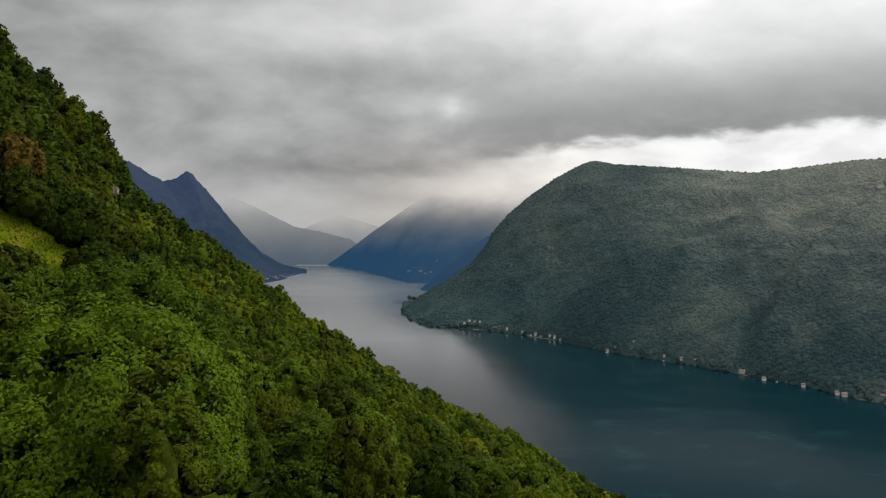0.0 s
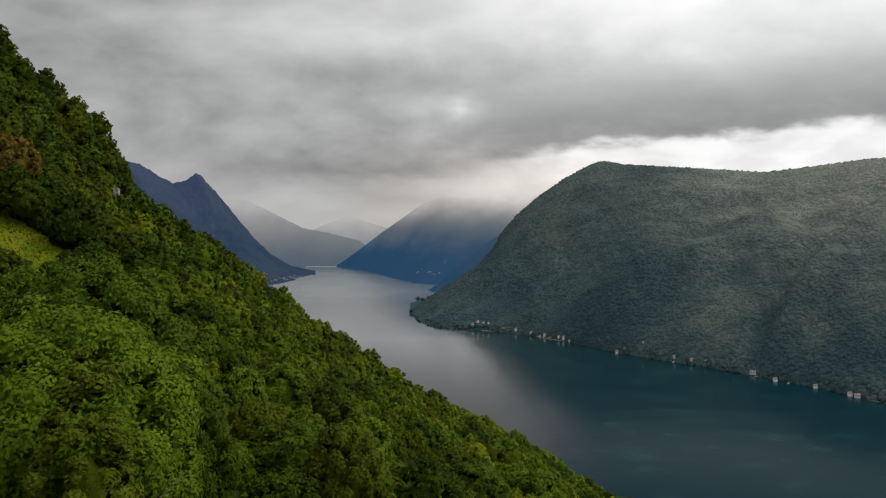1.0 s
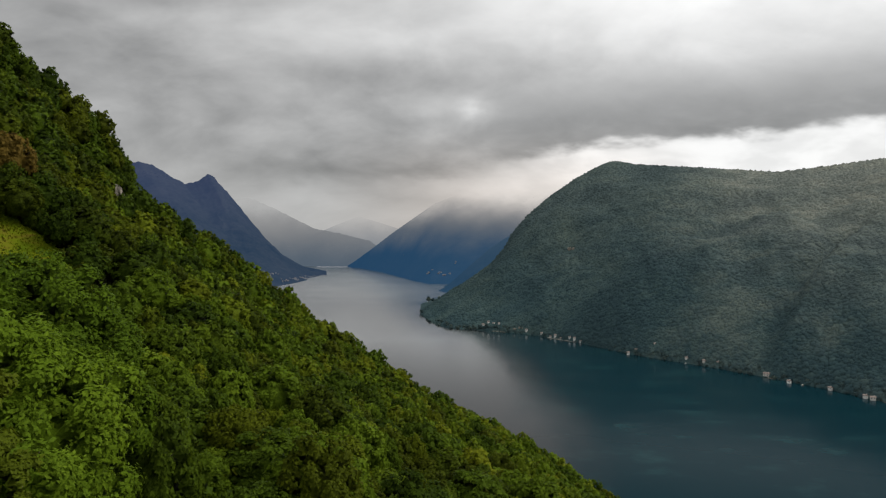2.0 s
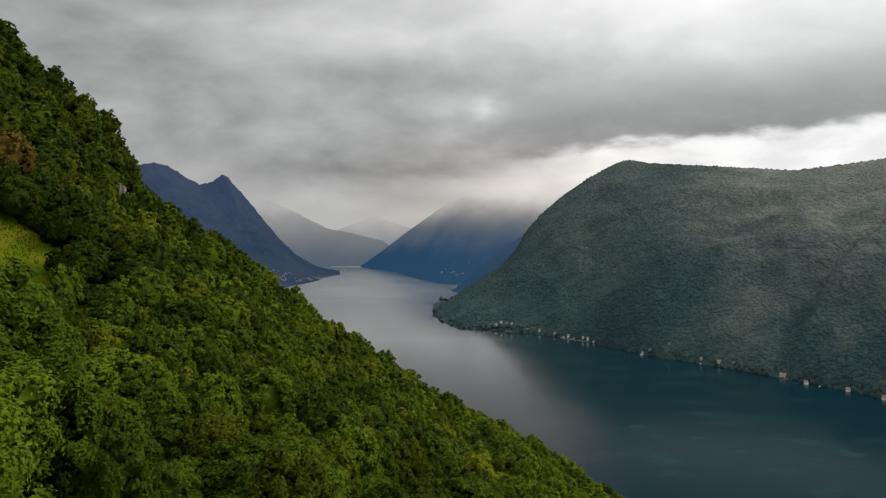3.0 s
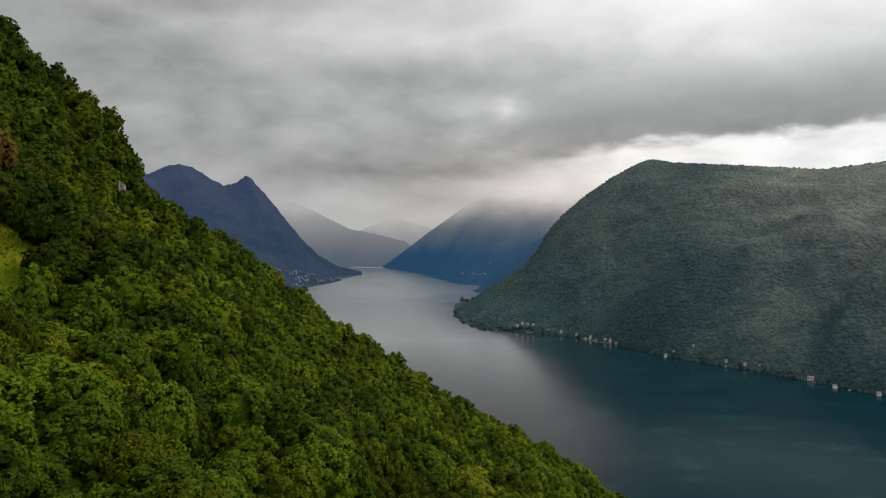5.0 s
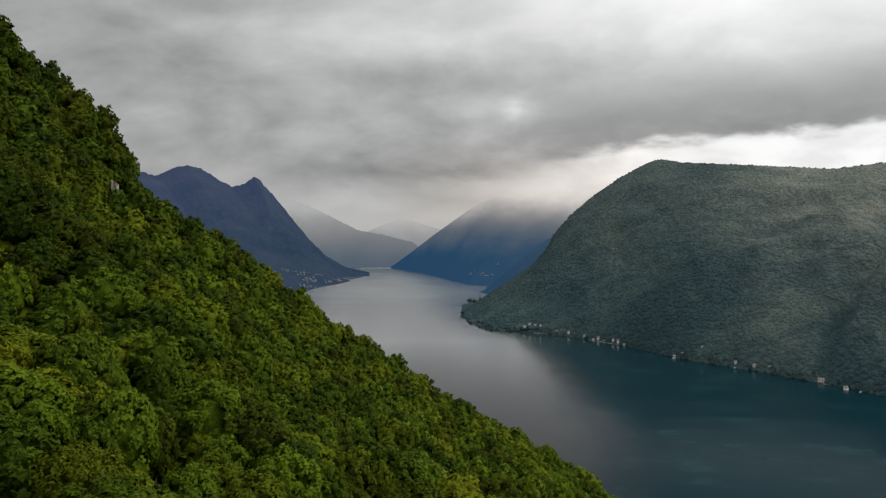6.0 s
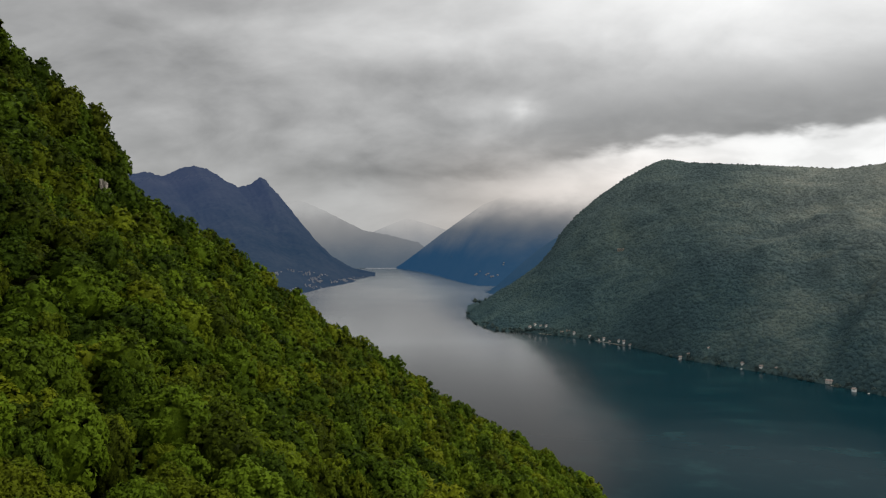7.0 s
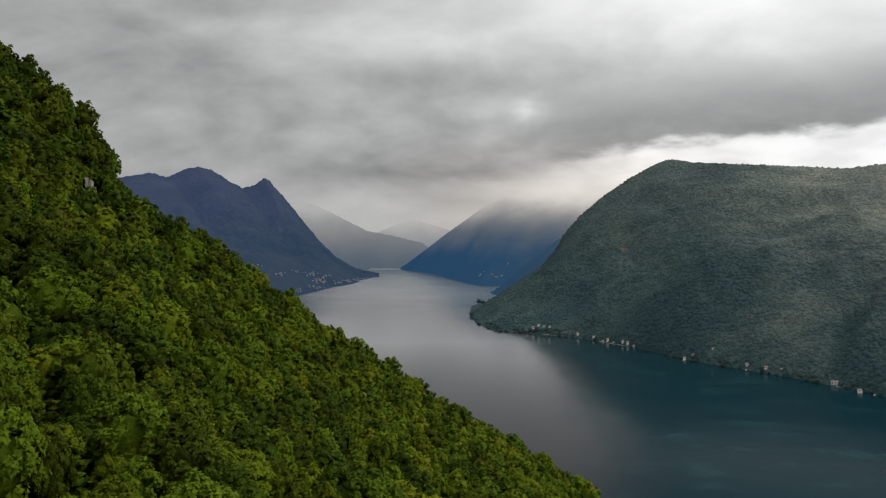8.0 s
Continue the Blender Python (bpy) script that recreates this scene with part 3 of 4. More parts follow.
# ---- broadleaf trees ----
def crown_arrays(seed, radius, tall, lumps, leaves, leaf, sides=4, lump=(0.22, 0.38), heart=0.66, loose=0.0):
    """Leaves on the outside of overlapping clumps: points, leaf and core faces, soft normals, clump shades."""
    r = np.random.RandomState(seed)
    form, top = r.uniform(0.42, 0.70), r.uniform(0.50, 0.60)
    i = np.arange(lumps)
    h = 1 - (i + 0.5) / lumps * 1.42
    a = i * 2.39996 + r.uniform(-0.35, 0.35, lumps)
    k = r.uniform(0.80 - 0.18 * loose, 0.96, lumps)
    flat = np.maximum(0.0, 1 - h * h) ** form * k * radius
    size = radius * r.uniform(*lump, lumps)
    c = np.stack([flat * np.cos(a), flat * np.sin(a), tall * (0.38 + top * k * h)], -1)
    middle = np.array((0, 0, tall * 0.34))
    out = c - middle
    out /= np.linalg.norm(out, axis=1, keepdims=True)
    shade = r.rand(lumps)
    k = r.choice(lumps, leaves, p=size ** 2 / (size ** 2).sum())
    d = r.normal(size=(leaves, 3))
    d[:, 2] += 0.25
    d /= np.linalg.norm(d, axis=1, keepdims=True)
    d += 0.95 * out[k]
    d /= np.linalg.norm(d, axis=1, keepdims=True)
    ragged = np.where(r.rand(leaves) < 0.14, r.uniform(1.05, 1.30, leaves), r.uniform(0.80, 1.05, leaves))
    at = c[k] + d * (size[k] * ragged)[:, None]
    nrm = d + r.normal(size=(leaves, 3)) * 0.42 + (0, 0, 0.25)
    nrm /= np.linalg.norm(nrm, axis=1, keepdims=True)
    side = np.cross(nrm, r.normal(size=(leaves, 3)))
    side /= np.linalg.norm(side, axis=1, keepdims=True)
    up = np.cross(nrm, side)
    s = leaf * r.uniform(0.6, 1.4, (leaves, 1))
    if sides == 4:
        quad = np.stack([at - side * s * 0.65, at + up * s * 0.40 - nrm * s * 0.12, at + side * s * 0.75, at - up * s * 0.40 - nrm * s * 0.12], 1)
    else:
        quad = np.stack([at - side * s * 0.55 - up * s * 0.3, at + side * s * 0.55 - up * s * 0.3, at + up * s * 0.62 - nrm * s * 0.2], 1)
    whole = (at - middle) / np.array((radius, radius, tall * 0.5))
    whole /= np.linalg.norm(whole, axis=1, keepdims=True)
    soft_n = whole * (1 - 0.6 * loose) + d * 0.40 + nrm * 0.30 + (0, 0, 0.15)
    soft_n /= np.linalg.norm(soft_n, axis=1, keepdims=True)
    v, f, q, b = [quad.reshape(-1, 3)], np.arange(leaves * sides).reshape(-1, sides), [np.repeat(soft_n, sides, 0)], [np.repeat(shade[k], sides)]
    # the close mass of leaves inside each clump, and the mass in the middle, toned darker
    ball = np.array(((0, 0, 1), (1, 0, 0.1), (0.1, 1, 0), (-1, 0.1, 0), (0, -1, 0.1), (0, 0, -0.8)))
    bf = np.array([(0, 1, 2), (0, 2, 3), (0, 3, 4), (0, 4, 1), (5, 2, 1), (5, 3, 2), (5, 4, 3), (5, 1, 4)])
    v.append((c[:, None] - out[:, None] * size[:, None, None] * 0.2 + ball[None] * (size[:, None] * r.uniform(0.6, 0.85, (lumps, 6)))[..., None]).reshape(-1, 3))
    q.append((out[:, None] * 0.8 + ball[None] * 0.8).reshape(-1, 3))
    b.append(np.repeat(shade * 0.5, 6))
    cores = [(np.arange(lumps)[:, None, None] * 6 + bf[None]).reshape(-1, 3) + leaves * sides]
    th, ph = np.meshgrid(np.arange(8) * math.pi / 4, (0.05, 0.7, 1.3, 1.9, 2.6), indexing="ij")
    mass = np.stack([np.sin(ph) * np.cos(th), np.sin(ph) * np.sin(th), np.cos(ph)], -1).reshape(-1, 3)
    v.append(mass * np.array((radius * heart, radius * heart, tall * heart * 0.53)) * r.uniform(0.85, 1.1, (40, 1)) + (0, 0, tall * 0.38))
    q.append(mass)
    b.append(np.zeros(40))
    mf = np.array([(i * 5 + j, i * 5 + j + 1, (i + 1) % 8 * 5 + j + 1, (i + 1) % 8 * 5 + j) for i in range(8) for j in range(4)])
    cores.append(np.concatenate([mf[:, [0, 1, 2]], mf[:, [0, 2, 3]]]) + leaves * sides + lumps * 6)
    return np.concatenate(v), (f, np.concatenate(cores)), np.concatenate(q), np.concatenate(b)


def trunk_mesh(seed, tall, thick):
    """Tapered, slightly bent trunk with four limbs."""
    r = random.Random(seed)
    bm = bmesh.new()

    def limb(a, b, ra, rb, n=6):
        a, b = Vector(a), Vector(b)
        mid = (a + b) / 2 + Vector((r.uniform(-0.1, 0.1), r.uniform(-0.1, 0.1), 0)) * (b - a).length
        rings = []
        for p, rad in ((a, ra), (mid, (ra + rb) / 2), (b, rb)):
            m = (b - a).to_track_quat("Z", "Y").to_matrix()
            rings.append([bm.verts.new(p + m @ Vector((rad * math.cos(k * 6.283 / n), rad * math.sin(k * 6.283 / n), 0))) for k in range(n)])
        for lo, hi in zip(rings, rings[1:]):
            for k in range(n):
                bm.faces.new((lo[k], lo[(k + 1) % n], hi[(k + 1) % n], hi[k]))
        bm.faces.new(rings[-1])

    limb((0, 0, -1.2), (0, 0, tall * 0.8), thick, thick * 0.3)
    for k in range(4):
        a, h = k * 1.6 + r.random(), tall * (0.3 + 0.1 * k)
        limb((0, 0, h), (math.cos(a) * tall * 0.28, math.sin(a) * tall * 0.28, h + tall * 0.22), thick * 0.45, thick * 0.12, 5)
    me = bpy.data.meshes.new("trunk")
    bm.to_mesh(me)
    bm.free()
    me.materials.append(BARK)
    return me


def tree_meshes(seed, radius, tall, lumps, leaves, leaf, mat, sides=4, lump=(0.22, 0.38), heart=0.66, loose=0.0):
    v, f, q, b = crown_arrays(seed, radius, tall, lumps, leaves, leaf, sides, lump, heart, loose)
    v = v + np.array((0, 0, tall * 0.28))
    me = mesh_of("crown", v, list(f), mat, False)
    leaf_attributes(me, q, b)
    return trunk_mesh(seed, tall, radius * 0.07), me


def broadleaf_tree(meshes, m, label, group="trees on the slope"):
    top = new("broadleaf_tree")
    mesh_part("trunk", meshes[0], top)
    mesh_part("crown", meshes[1], top)
    top.matrix_basis = m
    return tagged(top, label, "tree", group)


NEAR = [tree_meshes(40 + i, 2.3, 5.0, 70, 5200, 0.165, LEAF, 3, (0.14, 0.25), 0.64, 0.4) for i in range(6)]
MIDDLE = [tree_meshes(60 + i, 2.3, 5.0, 52, 2500, 0.24, LEAF, 3, (0.16, 0.27), 0.66, 0.25) for i in range(6)]
RUST = tree_meshes(80, 2.8, 5.0, 40, 2600, 0.34, RUST_LEAF, 3, (0.2, 0.3), 0.75)
FAR = [crown_arrays(90 + i, 2.3, 5.0, 28, 700, 0.38, 3, (0.20, 0.32), 0.78) for i in range(5)]
REMOTE = [crown_arrays(190 + i, 2.25, 5.0, 17, 280, 0.57, 3, (0.24, 0.36), 0.78) for i in range(5)]
SHRUB = [crown_arrays(290 + i, 2.2, 4.4, 7, 110, 0.50, 3, (0.30, 0.44)) for i in range(5)]

# the tall trees close to the start of the flight
HERO = [((-9.2, 17.0), 219.0, 5.2, 44000), ((-11.5, 23.5), 219.8, 4.6, 44000), ((-5.2, 12.4), 218.6, 1.4, 8000)]
for k, ((hx, hy), top_z, rad, leaves) in enumerate(HERO):
    base = float(ground(np.array(hx), np.array(hy)))
    tall = (top_z - base) / 1.25
    if rad > 3:
        meshes, words = tree_meshes(11 + k, rad, tall, 170, leaves, 0.130, BRIGHT_LEAF, 4, (0.09, 0.18), 0.55, 1.0), "tall bright green broadleaf tree in fresh leaf"
    else:
        meshes, words = tree_meshes(11 + k, rad, tall, 60, leaves, 0.115, OLIVE_LEAF, 4, (0.14, 0.26), 0.30, 1.0), "slender olive-green tree in thin leaf"
    broadleaf_tree(meshes, pose(hx, hy, base, 0, 0, 440 + 40 * k), words, "tall near trees")



def before_rock(x, y):
    """The scree below the bare rock face, where nothing tall grows."""
    along, across = (x + 77.6) * 0.49 - (y - 158) * 0.87, (x + 77.6) * 0.87 + (y - 158) * 0.49
    return -2 < along < 9 and abs(across) < 2.2


spots, r = [], np.random.RandomState(8)
for ix in np.arange(-300, 150, 4.2):
    for iy in np.arange(-40, 275, 4.2):
        x, y = ix + r.uniform(-1.5, 1.5), iy + r.uniform(-1.5, 1.5)
        if x < 3 - 0.95 * (y + 22) - 6 or clearing(x, y) < 1.0 or x > 8 + 0.42 * max(y, 0):
            continue
        if min((x - h[0][0]) ** 2 + (y - h[0][1]) ** 2 for h in HERO) < 22:
            continue
        if y < 30 and x > -14 + 0.25 * y:
            continue
        if before_rock(x, y) or (x + 66.5) ** 2 + (y - 102) ** 2 < 9:
            continue
        if y > rim_of(x) + (12 if -96 < x < -88 else 3 if -88 <= x < -79 else 15):
            continue
        spots.append((x, y))
spots = np.array(spots)
spread = r.choice((0.75, 0.9, 1.0, 1.05, 1.2, 1.4), len(spots)) * r.uniform(0.92, 1.08, len(spots))
tops = 2.6 * (spread - 1.05) + canopy(spots[:, 0], spots[:, 1]) + r.uniform(-1.9, 1.5, len(spots)) + 0.9 * fbm(spots[:, 0] / 25, spots[:, 1] / 25, 2)
base_z = ground(spots[:, 0], spots[:, 1])
reach = np.hypot(spots[:, 0] - 8, spots[:, 1] - 4)
rank = np.argsort(reach)
rest_v, rest_f, rest_c, rest_q, rest_b, rest_t, count = [], [], [], [], [], [], 0


def add_far(stock, x, y, z, turn, wide, high, order, tone_cap=1.0):
    """One more crown in the joined part of the forest."""
    global count
    v, f, q, b = stock[order % 5]
    a = radians(turn)
    rot = np.array(((math.cos(a), -math.sin(a), 0), (math.sin(a), math.cos(a), 0), (0, 0, 1)))
    rest_v.append((v @ rot.T) * (wide, wide, high) + (x, y, z))
    rest_q.append(q @ rot.T)
    rest_b.append(b)
    rest_f.append(f[0] + count)
    rest_c.append(f[1] + count)
    rest_t.append(np.full(len(v), r.rand() * tone_cap))
    count += len(v)


for order, i in enumerate(rank):
    (x, y), z = spots[i], base_z[i]
    scale_z = max(0.75, (tops[i] - z) / 5.8)
    wide = spread[i]
    turn = r.uniform(0, 360)
    if order < 290:
        kind = NEAR if order < 80 else MIDDLE
        m = pose(x, y, z, 0, 0, turn) @ Matrix.Diagonal((wide, wide, scale_z, 1))
        t = broadleaf_tree(kind[order % 6], m, "green broadleaf tree in the dense slope forest")
    else:
        # dark trees above the meadow; on the cliff, shade put into the green
        add_far(FAR if reach[i] < 140 else REMOTE, x, y, z + 1.45 * scale_z, turn, wide, scale_z, order, 0.12 if -68 < x < -44 and 88 < y < 114 else 0.7 if x < -70 and y > 110 else 1.0)
# smaller trees crowd the steep ground under the cliff, its shade put into their green
for k in range(300):
    x, y = r.uniform(-128, -66), r.uniform(118, 190)
    if y < rim_of(x) + (9 if -98 < x < -90 else 4) and not before_rock(x, y):
        add_far(FAR if k % 8 == 0 else REMOTE, x, y, float(ground(np.array(x), np.array(y))) + r.uniform(0.0, 1.0), r.uniform(0, 360), r.uniform(0.6, 0.85), r.uniform(0.6, 0.85), k, 0.5)
# dark young trees along the upper edge of the meadow
for k in range(11):
    x, y = -76 + k * 1.05 + r.uniform(-0.8, 0.8), 96.5 - 0.10 * k + r.uniform(-1.6, 2.4)
    add_far(FAR, x, y, float(ground(np.array(x), np.array(y))) + 0.4, r.uniform(0, 360), r.uniform(0.7, 0.95), r.uniform(0.7, 1.0), k, 0.15)
for k in range(12):
    x, y = -67 + k * 1.0 + r.uniform(-0.7, 0.7), 101.2 - 0.1 * k + r.uniform(-1.2, 1.2)
    add_far(FAR, x, y, float(ground(np.array(x), np.array(y))) + 0.2, r.uniform(0, 360), r.uniform(0.6, 0.8), r.uniform(0.6, 0.85), k, 0.15)
# undergrowth closes the gaps between the trees
for k in range(300):
    y = r.uniform(6, 195)
    x = r.uniform(-0.75 * (y + 6), -6 + 0.3 * y) if k < 120 else r.uniform(-0.85 * (y + 6), -0.25 * (y + 6))
    if clearing(x, y) > 1.05 and y < rim_of(x) + 4:
        add_far(SHRUB, x, y, float(ground(np.array(x), np.array(y))) - 0.2, r.uniform(0, 360), r.uniform(0.8, 1.2), r.uniform(0.5, 0.95), k)
for k in range(150):
    y = r.uniform(14, 95)
    x = r.uniform(-0.5 * (y + 6), 4 + 0.36 * y)
    if clearing(x, y) > 1.05:
        add_far(SHRUB, x, y, float(ground(np.array(x), np.array(y))) - 0.1, r.uniform(0, 360), r.uniform(0.8, 1.2), r.uniform(0.5, 0.9), k, 0.7)
# low scrub on the ground that the flight crosses
for k in range(260):
    y = r.uniform(-40, 48)
    x = r.uniform(-16 + 0.25 * max(y, 0), 34)
    if min((x - h[0][0]) ** 2 + (y - h[0][1]) ** 2 for h in HERO) > 9:
        add_far(SHRUB, x, y, float(ground(np.array(x), np.array(y))) - 0.5, r.uniform(0, 360), r.uniform(0.8, 1.3), r.uniform(0.35, 0.6), k)
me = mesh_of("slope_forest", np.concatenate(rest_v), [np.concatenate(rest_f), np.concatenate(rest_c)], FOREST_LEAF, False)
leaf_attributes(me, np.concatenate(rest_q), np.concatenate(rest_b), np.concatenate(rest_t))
tagged(new("slope_forest", me), "dense green broadleaf forest on the far part of the slope", "forest", kind="stuff")

# ---- meadow in the clearing ----
r = np.random.RandomState(21)
gx, gy = r.uniform(-81, -40, 28000), r.uniform(62, 102, 28000)
keep = clearing(gx, gy) < 1.35 + 0.25 * fbm(gx / 5, gy / 5, 2)
gx, gy = gx[keep], gy[keep]
m = len(gx)
foot = np.stack([gx, gy, ground(gx, gy) + 0.35], -1)
ang, tall = r.uniform(0, 6.28, (m, 1)), r.uniform(0.1, 0.3, (m, 1)) * (1 + 0.5 * fbm(gx / 4, gy / 4, 2))[:, None]
across = np.concatenate([np.cos(ang), np.sin(ang), np.zeros((m, 1))], 1) * 0.16
lean = np.concatenate([r.uniform(-0.5, 0.5, (m, 2)), np.ones((m, 1))], 1) * tall
v = np.stack([foot - across, foot + across, foot + across * 0.35 + lean, foot - across * 0.35 + lean], 1).reshape(-1, 3)
tagged(new("meadow_grass", mesh_of("meadow_grass", v, np.arange(m * 4).reshape(-1, 4), GRASS)), "sunlit yellow-green grass on a steep clearing", "grass", kind="stuff")
ux, uy = np.meshgrid(np.linspace(-84, -38, 46), np.linspace(60, 104, 46), indexing="ij")
uz = ground(ux, uy) + 0.45
turf_faces = grid_faces(46, 46)
turf_faces = turf_faces[(clearing(ux, uy).reshape(-1)[turf_faces] < 1.7).all(1)]
turf = new("meadow", mesh_of("meadow", np.stack([ux, uy, uz], -1).reshape(-1, 3), turf_faces, GRASS))
tagged(turf, "steep grassy meadow in a forest clearing", "meadow", kind="structure")
broadleaf_tree(RUST, pose(-67, 103, float(ground(np.array(-67.0), np.array(103.0))), 0, 0, 70) @ Matrix.Diagonal((1.3, 1.3, 1.66, 1)), "russet-leaved tree standing above the meadow", "russet trees")


# ---- stones in the meadow ----
r = random.Random(31)
for k in range(9):
    bm = bmesh.new()
    bmesh.ops.create_icosphere(bm, subdivisions=2, radius=1.0)
    for vert in bm.verts:
        vert.co *= 1 + 0.45 * noise.noise(vert.co * 1.4 + Vector((k * 4.7, 1.3, 2.9)))
    size = r.uniform(0.3, 0.7)
    bmesh.ops.scale(bm, vec=(size, size * 0.8, size * 0.6), verts=bm.verts)
    me = bpy.data.meshes.new("stone")
    bm.to_mesh(me)
    bm.free()
    me.materials.append(ROCK)
    stone = new("stone", me)
    x, y = r.uniform(-59, -49), r.uniform(78, 90)
    stone.matrix_basis = pose(x, y, float(ground(np.array(x), np.array(y))) + 0.5 + size * 0.15, 0, 0, r.uniform(0, 360))
    tagged(stone, "pale limestone boulder lying in the meadow grass", "stone", "meadow stones")


# ---- rocks ----
def rock_face(name, x, y, z, wide, tall, turn, seed, label, lean=0.0):
    """A broken limestone face: stacked, faceted blocks, each a piece of its own."""
    top = new(name)
    r = random.Random(seed)
    rows, across = 3, 2 if wide < 3 else 4
    for k in range(rows):
        for c in range(across):
            bm = bmesh.new()
            bmesh.ops.create_icosphere(bm, subdivisions=2, radius=1.0)
            for vert in bm.verts:
                n = noise.noise(vert.co * 1.3 + Vector((seed * 3.1, k * 5.0, c * 7.0)))
                n += 0.5 * noise.noise(vert.co * 3.1 + Vector((k * 2.0, seed * 1.7, c * 3.0)))
                vert.co *= 1 + 0.75 * n
            bmesh.ops.scale(bm, vec=(wide / across * r.uniform(0.5, 0.85), min(1.0, wide * 0.3), tall / rows * r.uniform(0.75, 1.15)), verts=bm.verts)
            at = (c - (across - 1) / 2 + r.uniform(-0.35, 0.35)) * wide / across + lean * (k / rows - 0.5)
            bmesh.ops.translate(bm, vec=(at, r.uniform(-0.12, 0.12) * wide + k * wide * 0.05, tall * (k + 0.4) / rows), verts=bm.verts)
            part("block", bm, ROCK, top)
    top.matrix_basis = pose(x, y, z, 0, 0, turn)
    return tagged(top, label, "rock")


rock_face("rock_face", -80.8, 156.5, 229.5, 1.0, 4.2, 30, 5, "pale bare limestone face among the trees", -0.8)
rock_face("rock_face", -77.7, 158.4, 226.0, 1.3, 6.0, 25, 3, "pale bare limestone face among the trees", -2.2)
for i, (cx, cy, wide, tall) in enumerate(CRAGS):
    k = int(np.argmin(np.hypot(pts[:, :110, 0] - cx, pts[:, :110, 1] - cy)))
    cz = pts[:, :110].reshape(-1, 3)[k, 2]
    rock_face("rock_face", cx, cy, float(cz) - 3, wide, tall, -40, 20 + i, "bare limestone crag on the wooded mountainside")


# ---- houses ----
def house(wide, deep, tall, plaster, tile):
    """Plastered house with a tiled gable roof, windows on two storeys, a door and a chimney."""
    top = new("house")
    bm = bmesh.new()
    box(bm, -wide / 2, -deep / 2, -4, wide / 2, deep / 2, tall)
    part("wall", bm, plaster, top)
    bm = bmesh.new()
    rise, over = deep * 0.27, 0.5
    rings = []
    for sx in (-wide / 2 - over, wide / 2 + over):
        rings.append([bm.verts.new((sx, -deep / 2 - over, tall - 0.1)), bm.verts.new((sx, 0, tall + rise)), bm.verts.new((sx, deep / 2 + over, tall - 0.1)),
                      bm.verts.new((sx, deep / 2 + over, tall - 0.35)), bm.verts.new((sx, -deep / 2 - over, tall - 0.35))])
    a, b = rings
    for i in range(5):
        j = (i + 1) % 5
        bm.faces.new((a[i], a[j], b[j], b[i]))
    bm.faces.new(a[::-1]), bm.faces.new(b)
    roof = part("roof", bm, tile, top)
    bm = bmesh.new()
    box(bm, wide * 0.2, 0.2, tall + rise * 0.3, wide * 0.2 + 0.7, 0.9, tall + rise + 0.8)
    part("chimney", bm, plaster, roof)
    cols = 3 if wide > 9 else 2
    for row in range(2 if tall > 4.5 else 1):
        for c in range(cols):
            bm = bmesh.new()
            x = (c - (cols - 1) / 2) * wide / cols
            box(bm, x - 0.55, -deep / 2 - 0.04, 1.2 + row * 2.7, x + 0.55, -deep / 2 + 0.1, 2.6 + row * 2.7)
            part("window", bm, PANE, top)
    return top


SIZES = ((4.6, 4.2, 2.6), (6.4, 5.0, 3.4), (9, 6.5, 4.6), (12, 7, 5.0))
HOUSES = [house(*size, PLASTER, TILE) for size in SIZES]
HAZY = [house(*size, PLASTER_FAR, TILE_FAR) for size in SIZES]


def settle(kind, x, y, z, turn, label, group):
    h = copy_thing(kind, pose(x, y, z, 0, 0, turn))
    return tagged(h, label, "house", group)


def height_near(points, x, y):
    front = points[:, :-9].reshape(-1, 3)
    return float(front[np.argmin((front[:, 0] - x) ** 2 + (front[:, 1] - y) ** 2), 2])


r = random.Random(4)
for hx, hy, wide in LAKESIDE:
    kind = HOUSES[0 if wide < 12 else 1 if wide < 16 else 2]
    settle(kind, hx + 1.5 + r.uniform(-1, 2), hy + 1.5, max(r.uniform(0.8, 2.4), height_near(pts, hx + 1.5, hy + 1.5) - 0.5), -45 + r.uniform(-40, 40), "pale plastered lakeside house with a tiled roof", "lakeside houses")


# the villages at the foot of the hazy mountains
VILLAGE = ((-1116, 2799, 22, 7), (-1032, 2685, 22, 8), (-995, 2802, 22, 8), (-977, 2958, 20, 4), (-937, 3048, 24, 9), (-882, 2977, 26, 13), (-880, 3074, 24, 8), (-834, 2778, 22, 9), (-859, 2950, 26, 10),
           (-852, 2570, 18, 7), (-858, 2471, 14, 4), (-812, 3045, 18, 8), (-800, 3167, 20, 9), (-796, 3314, 24, 9), (-795, 3480, 24, 6))
for vx, vy, spread, count in VILLAGE:
    for k in range(round(count * 1.4)):
        x, y = r.gauss(vx, spread * 0.45), r.gauss(vy, spread * 1.2)
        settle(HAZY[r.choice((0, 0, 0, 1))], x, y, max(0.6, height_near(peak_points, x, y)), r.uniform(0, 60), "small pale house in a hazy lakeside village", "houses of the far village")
for vx, vy, count in ((-160, 3130, 4), (-114, 3090, 5), (-81, 3068, 3), (-34, 3144, 2), (-337, 3761, 1)):
    for k in range(count):
        x, y = r.gauss(vx, 10), r.gauss(vy, 4)
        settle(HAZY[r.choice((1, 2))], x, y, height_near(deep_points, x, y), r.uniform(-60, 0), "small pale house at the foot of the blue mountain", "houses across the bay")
settle(HOUSES[3], 1046, 1612, height_near(pts, 1046, 1612) + 2, -40, "white house high on the wooded mountainside", "hillside houses")
settle(HOUSES[2], 1030, 1622, height_near(pts, 1030, 1622) + 2, -30, "white house high on the wooded mountainside", "hillside houses")
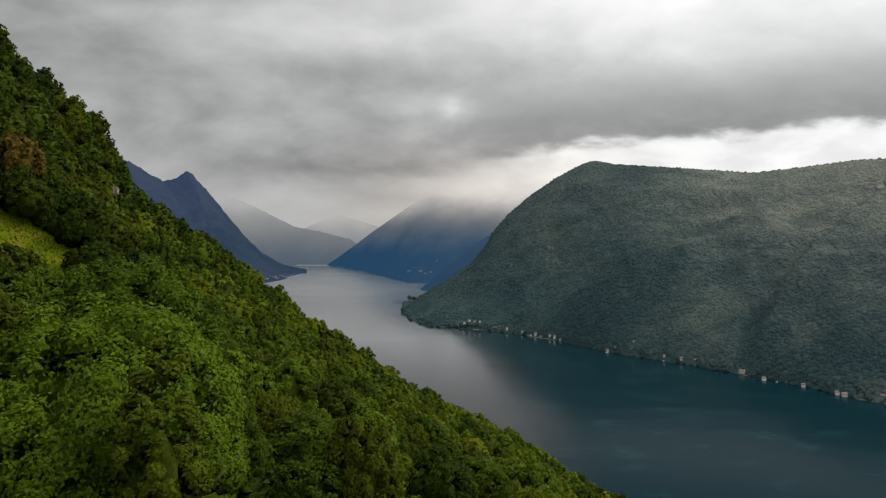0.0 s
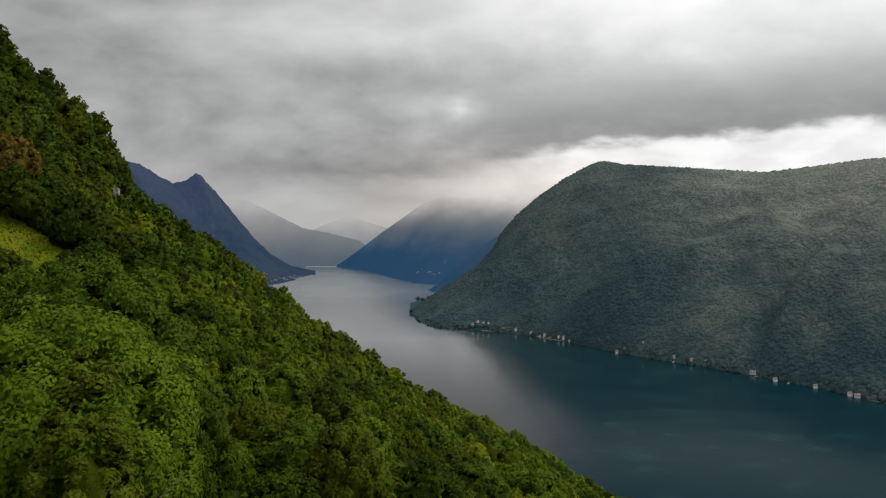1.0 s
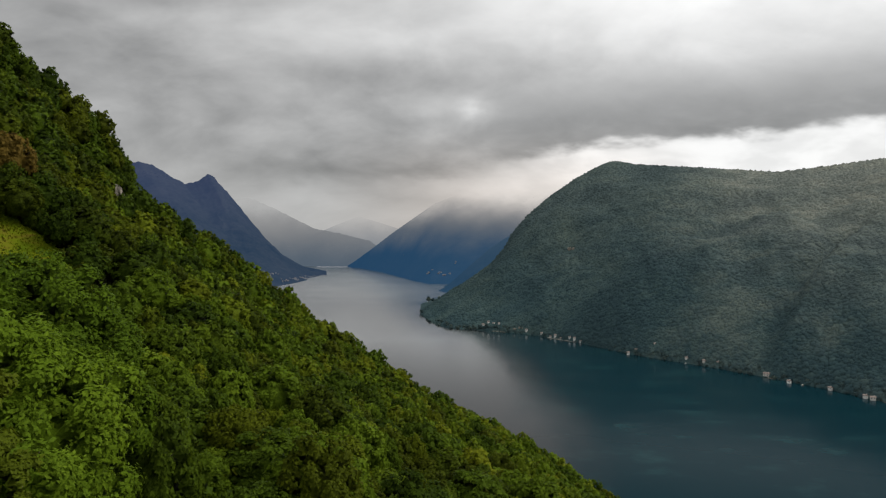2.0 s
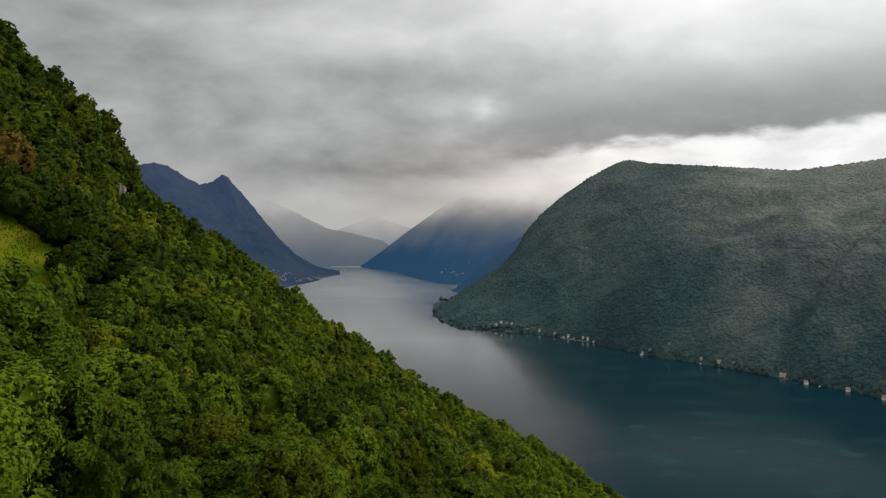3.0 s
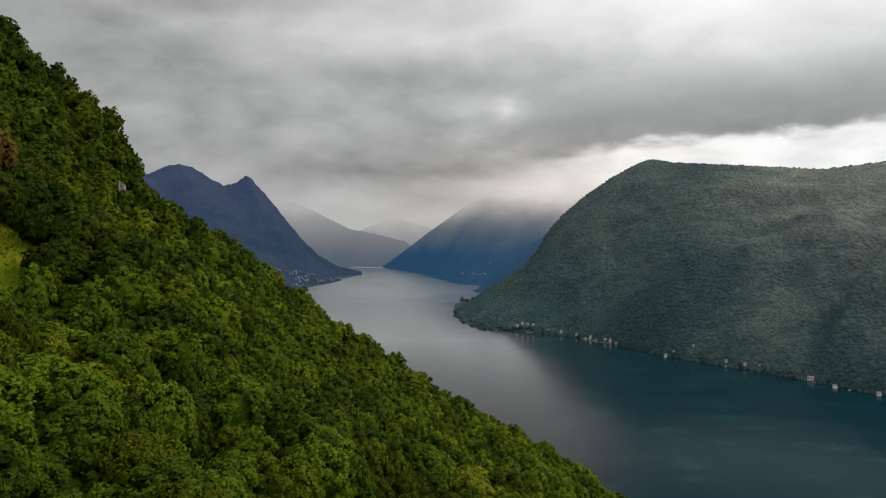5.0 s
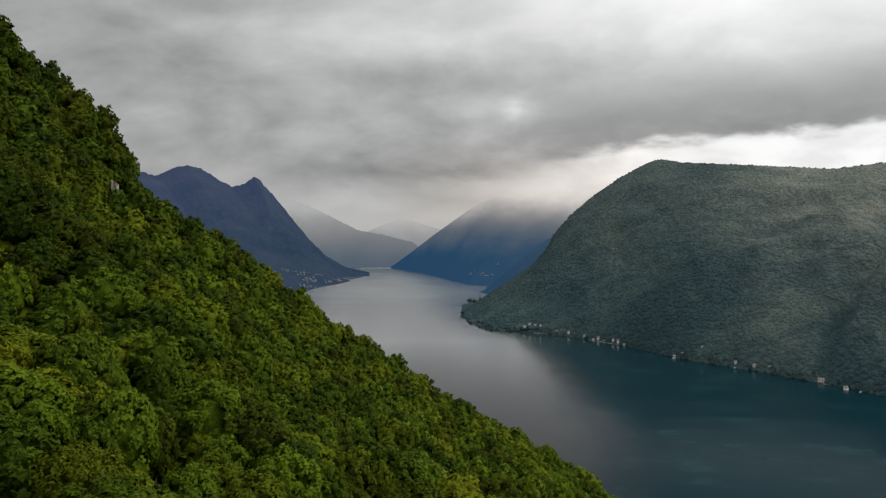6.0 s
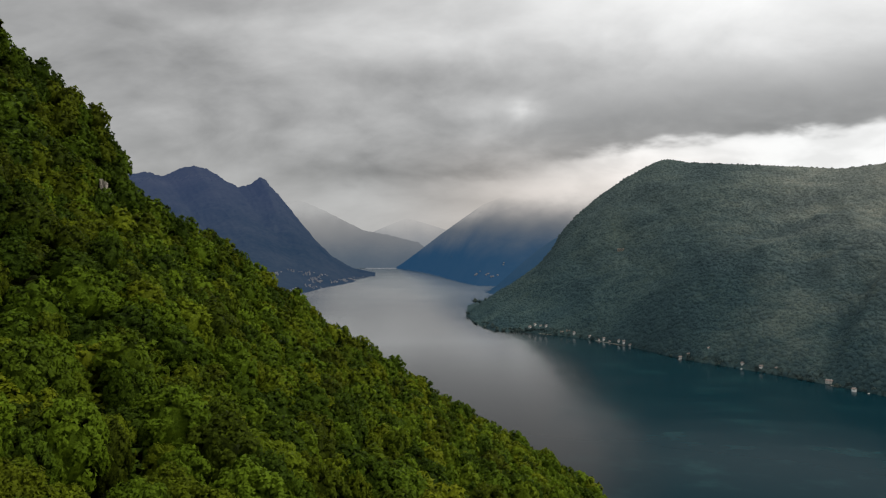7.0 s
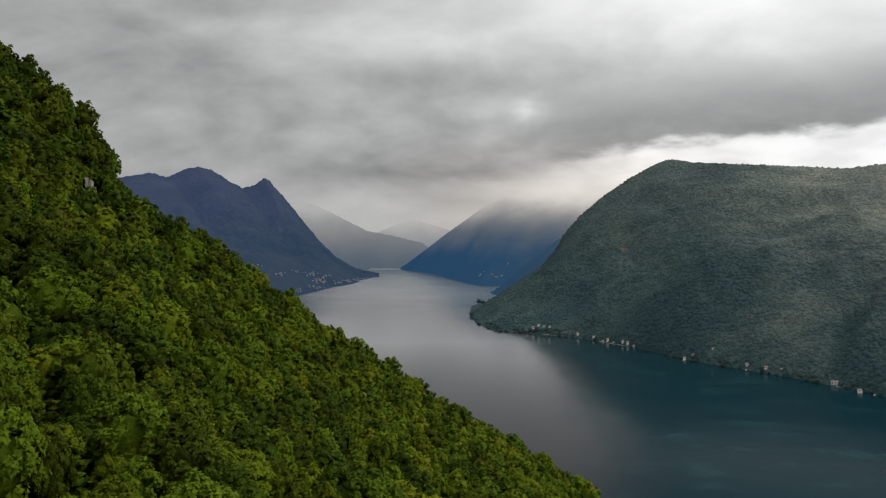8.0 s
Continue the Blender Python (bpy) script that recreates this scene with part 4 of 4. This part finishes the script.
for h in HOUSES + HAZY:
    for o in (*h.children_recursive, h):
        bpy.data.objects.remove(o)

# pale strand at the far end of the lake
bm = bmesh.new()
rows = []
for k in range(24):
    x = -1010 + k * 12.5
    y = 4560 + 8 * math.sin(k * 1.3)
    rows.append([bm.verts.new((x, y, -0.5)), bm.verts.new((x, y + 10, 1.3 + 0.6 * math.sin(k * 2.1))), bm.verts.new((x, y + 60, 2.5))])
for a, b in zip(rows, rows[1:]):
    for i in range(2):
        bm.faces.new((a[i], b[i], b[i + 1], a[i + 1]))
me = bpy.data.meshes.new("strand")
bm.to_mesh(me)
bm.free()
me.materials.append(PLASTER_FAR)
tagged(new("strand", me), "pale strand and quay at the far end of the lake", "shore", kind="structure")

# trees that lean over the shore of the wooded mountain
# leaf greens with the haze of the distance tinted in
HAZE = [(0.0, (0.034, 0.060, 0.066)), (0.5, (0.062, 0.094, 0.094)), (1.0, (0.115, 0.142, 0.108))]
HAZE_LEAF = leaf_material("hazy_headland_foliage", HAZE, HAZE)
SHORE_LEAF = leaf_material("hazy_shore_foliage", HAZE, HAZE, per_object=False)
r = np.random.RandomState(11)
shore = np.array(SHORE_A)
stock = [crown_arrays(400 + i, 2.7, 4.6, 10, 90, 1.0, 3, (0.28, 0.42)) for i in range(4)]
sv, sf, sc, sq, sb, st, count = [], [], [], [], [], [], 0
for k in range(420):
    u = 0.006 + 0.57 * (k + r.uniform(0, 0.9)) / 420
    off = r.uniform(0, 15)
    x, y = np.interp(u, shore[:, 0], shore[:, 1]) + off, np.interp(u, shore[:, 0], shore[:, 2]) + off * 0.8
    size = r.uniform(0.6, 1.5)
    if min(math.hypot(x - h[0] - 2, y - h[1] - 2) - h[2] * 0.5 for h in LAKESIDE) < 2.0:
        continue
    v, f, q, b = stock[k % 4]
    a = r.uniform(0, 6.28)
    rot = np.array(((math.cos(a), -math.sin(a), 0), (math.sin(a), math.cos(a), 0), (0, 0, 1)))
    sv.append((v @ rot.T) * size + (x, y, max(0.0, min(height_near(pts, x, y), 0.75 * off)) - 0.6 * size))
    sq.append(q @ rot.T)
    sb.append(b)
    sf.append(f[0] + count)
    sc.append(f[1] + count)
    st.append(np.full(len(v), r.rand()))
    count += len(v)
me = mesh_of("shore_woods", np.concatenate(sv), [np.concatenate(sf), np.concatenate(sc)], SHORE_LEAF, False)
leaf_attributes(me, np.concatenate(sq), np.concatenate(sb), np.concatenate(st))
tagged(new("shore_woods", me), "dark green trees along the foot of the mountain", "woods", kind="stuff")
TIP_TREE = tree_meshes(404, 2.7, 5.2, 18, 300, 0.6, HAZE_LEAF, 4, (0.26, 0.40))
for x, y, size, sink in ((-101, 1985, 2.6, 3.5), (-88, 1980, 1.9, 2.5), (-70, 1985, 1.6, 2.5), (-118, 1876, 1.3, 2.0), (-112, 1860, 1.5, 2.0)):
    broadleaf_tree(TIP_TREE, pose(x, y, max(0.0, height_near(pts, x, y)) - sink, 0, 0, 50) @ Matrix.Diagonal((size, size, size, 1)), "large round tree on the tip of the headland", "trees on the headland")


def quay(u0, u1):
    """Low stone wall along a stretch of the shore."""
    bm = bmesh.new()
    rows = []
    for k in range(14):
        u = u0 + (u1 - u0) * k / 13
        x, y = float(np.interp(u, shore[:, 0], shore[:, 1])), float(np.interp(u, shore[:, 0], shore[:, 2]))
        top = 0.5 + 0.45 * math.sin(k * 1.9)
        rows.append([bm.verts.new((x - 1.5, y - 1.5, -1.0)), bm.verts.new((x - 1.5, y - 1.5, top)), bm.verts.new((x + 1.0, y + 1.0, top)), bm.verts.new((x + 1.0, y + 1.0, -1.0))])
    for a, b in zip(rows, rows[1:]):
        for i in range(3):
            bm.faces.new((a[i], b[i], b[i + 1], a[i + 1]))
    bm.faces.new(rows[0][::-1])
    bm.faces.new(rows[-1])
    me = bpy.data.meshes.new("quay_wall")
    bm.to_mesh(me)
    bm.free()
    me.materials.append(ROCK)
    return tagged(new("quay_wall", me), "low stone quay wall along the lake shore", "quay", kind="structure")


for u0, u1 in ((0.085, 0.10), (0.15, 0.188), (0.405, 0.415), (0.54, 0.56)):
    quay(u0, u1)


def moored_boat(x, y, turn):
    """Small open motorboat: a pointed hull with a flat stern and a low cabin."""
    top = new("motorboat")
    bm = bmesh.new()
    rings = []
    for px, half, keel in ((-2.4, 0.85, -0.25), (-0.8, 1.0, -0.35), (1.0, 0.85, -0.3), (2.6, 0.08, 0.2)):
        rings.append([bm.verts.new((px, -half, 0.65)), bm.verts.new((px, 0, keel)), bm.verts.new((px, half, 0.65))])
    for a, b in zip(rings, rings[1:]):
        for i in range(2):
            bm.faces.new((a[i], b[i], b[i + 1], a[i + 1]))
        bm.faces.new((a[2], b[2], b[0], a[0]))
    bm.faces.new(rings[0])
    part("hull", bm, PLASTER, top)
    bm = bmesh.new()
    box(bm, -0.6, -0.6, 0.6, 0.9, 0.6, 1.4)
    part("cabin", bm, PLASTER, top)
    top.matrix_basis = pose(x, y, 0.1, 0, 0, turn)
    return tagged(top, "small white motorboat moored near the shore", "boat", "moored boats")


for x, y, turn in ((304, 1240, 20), (321, 1243, 75), (384, 1160, 40), (500, 996, 30)):
    moored_boat(x, y, turn)
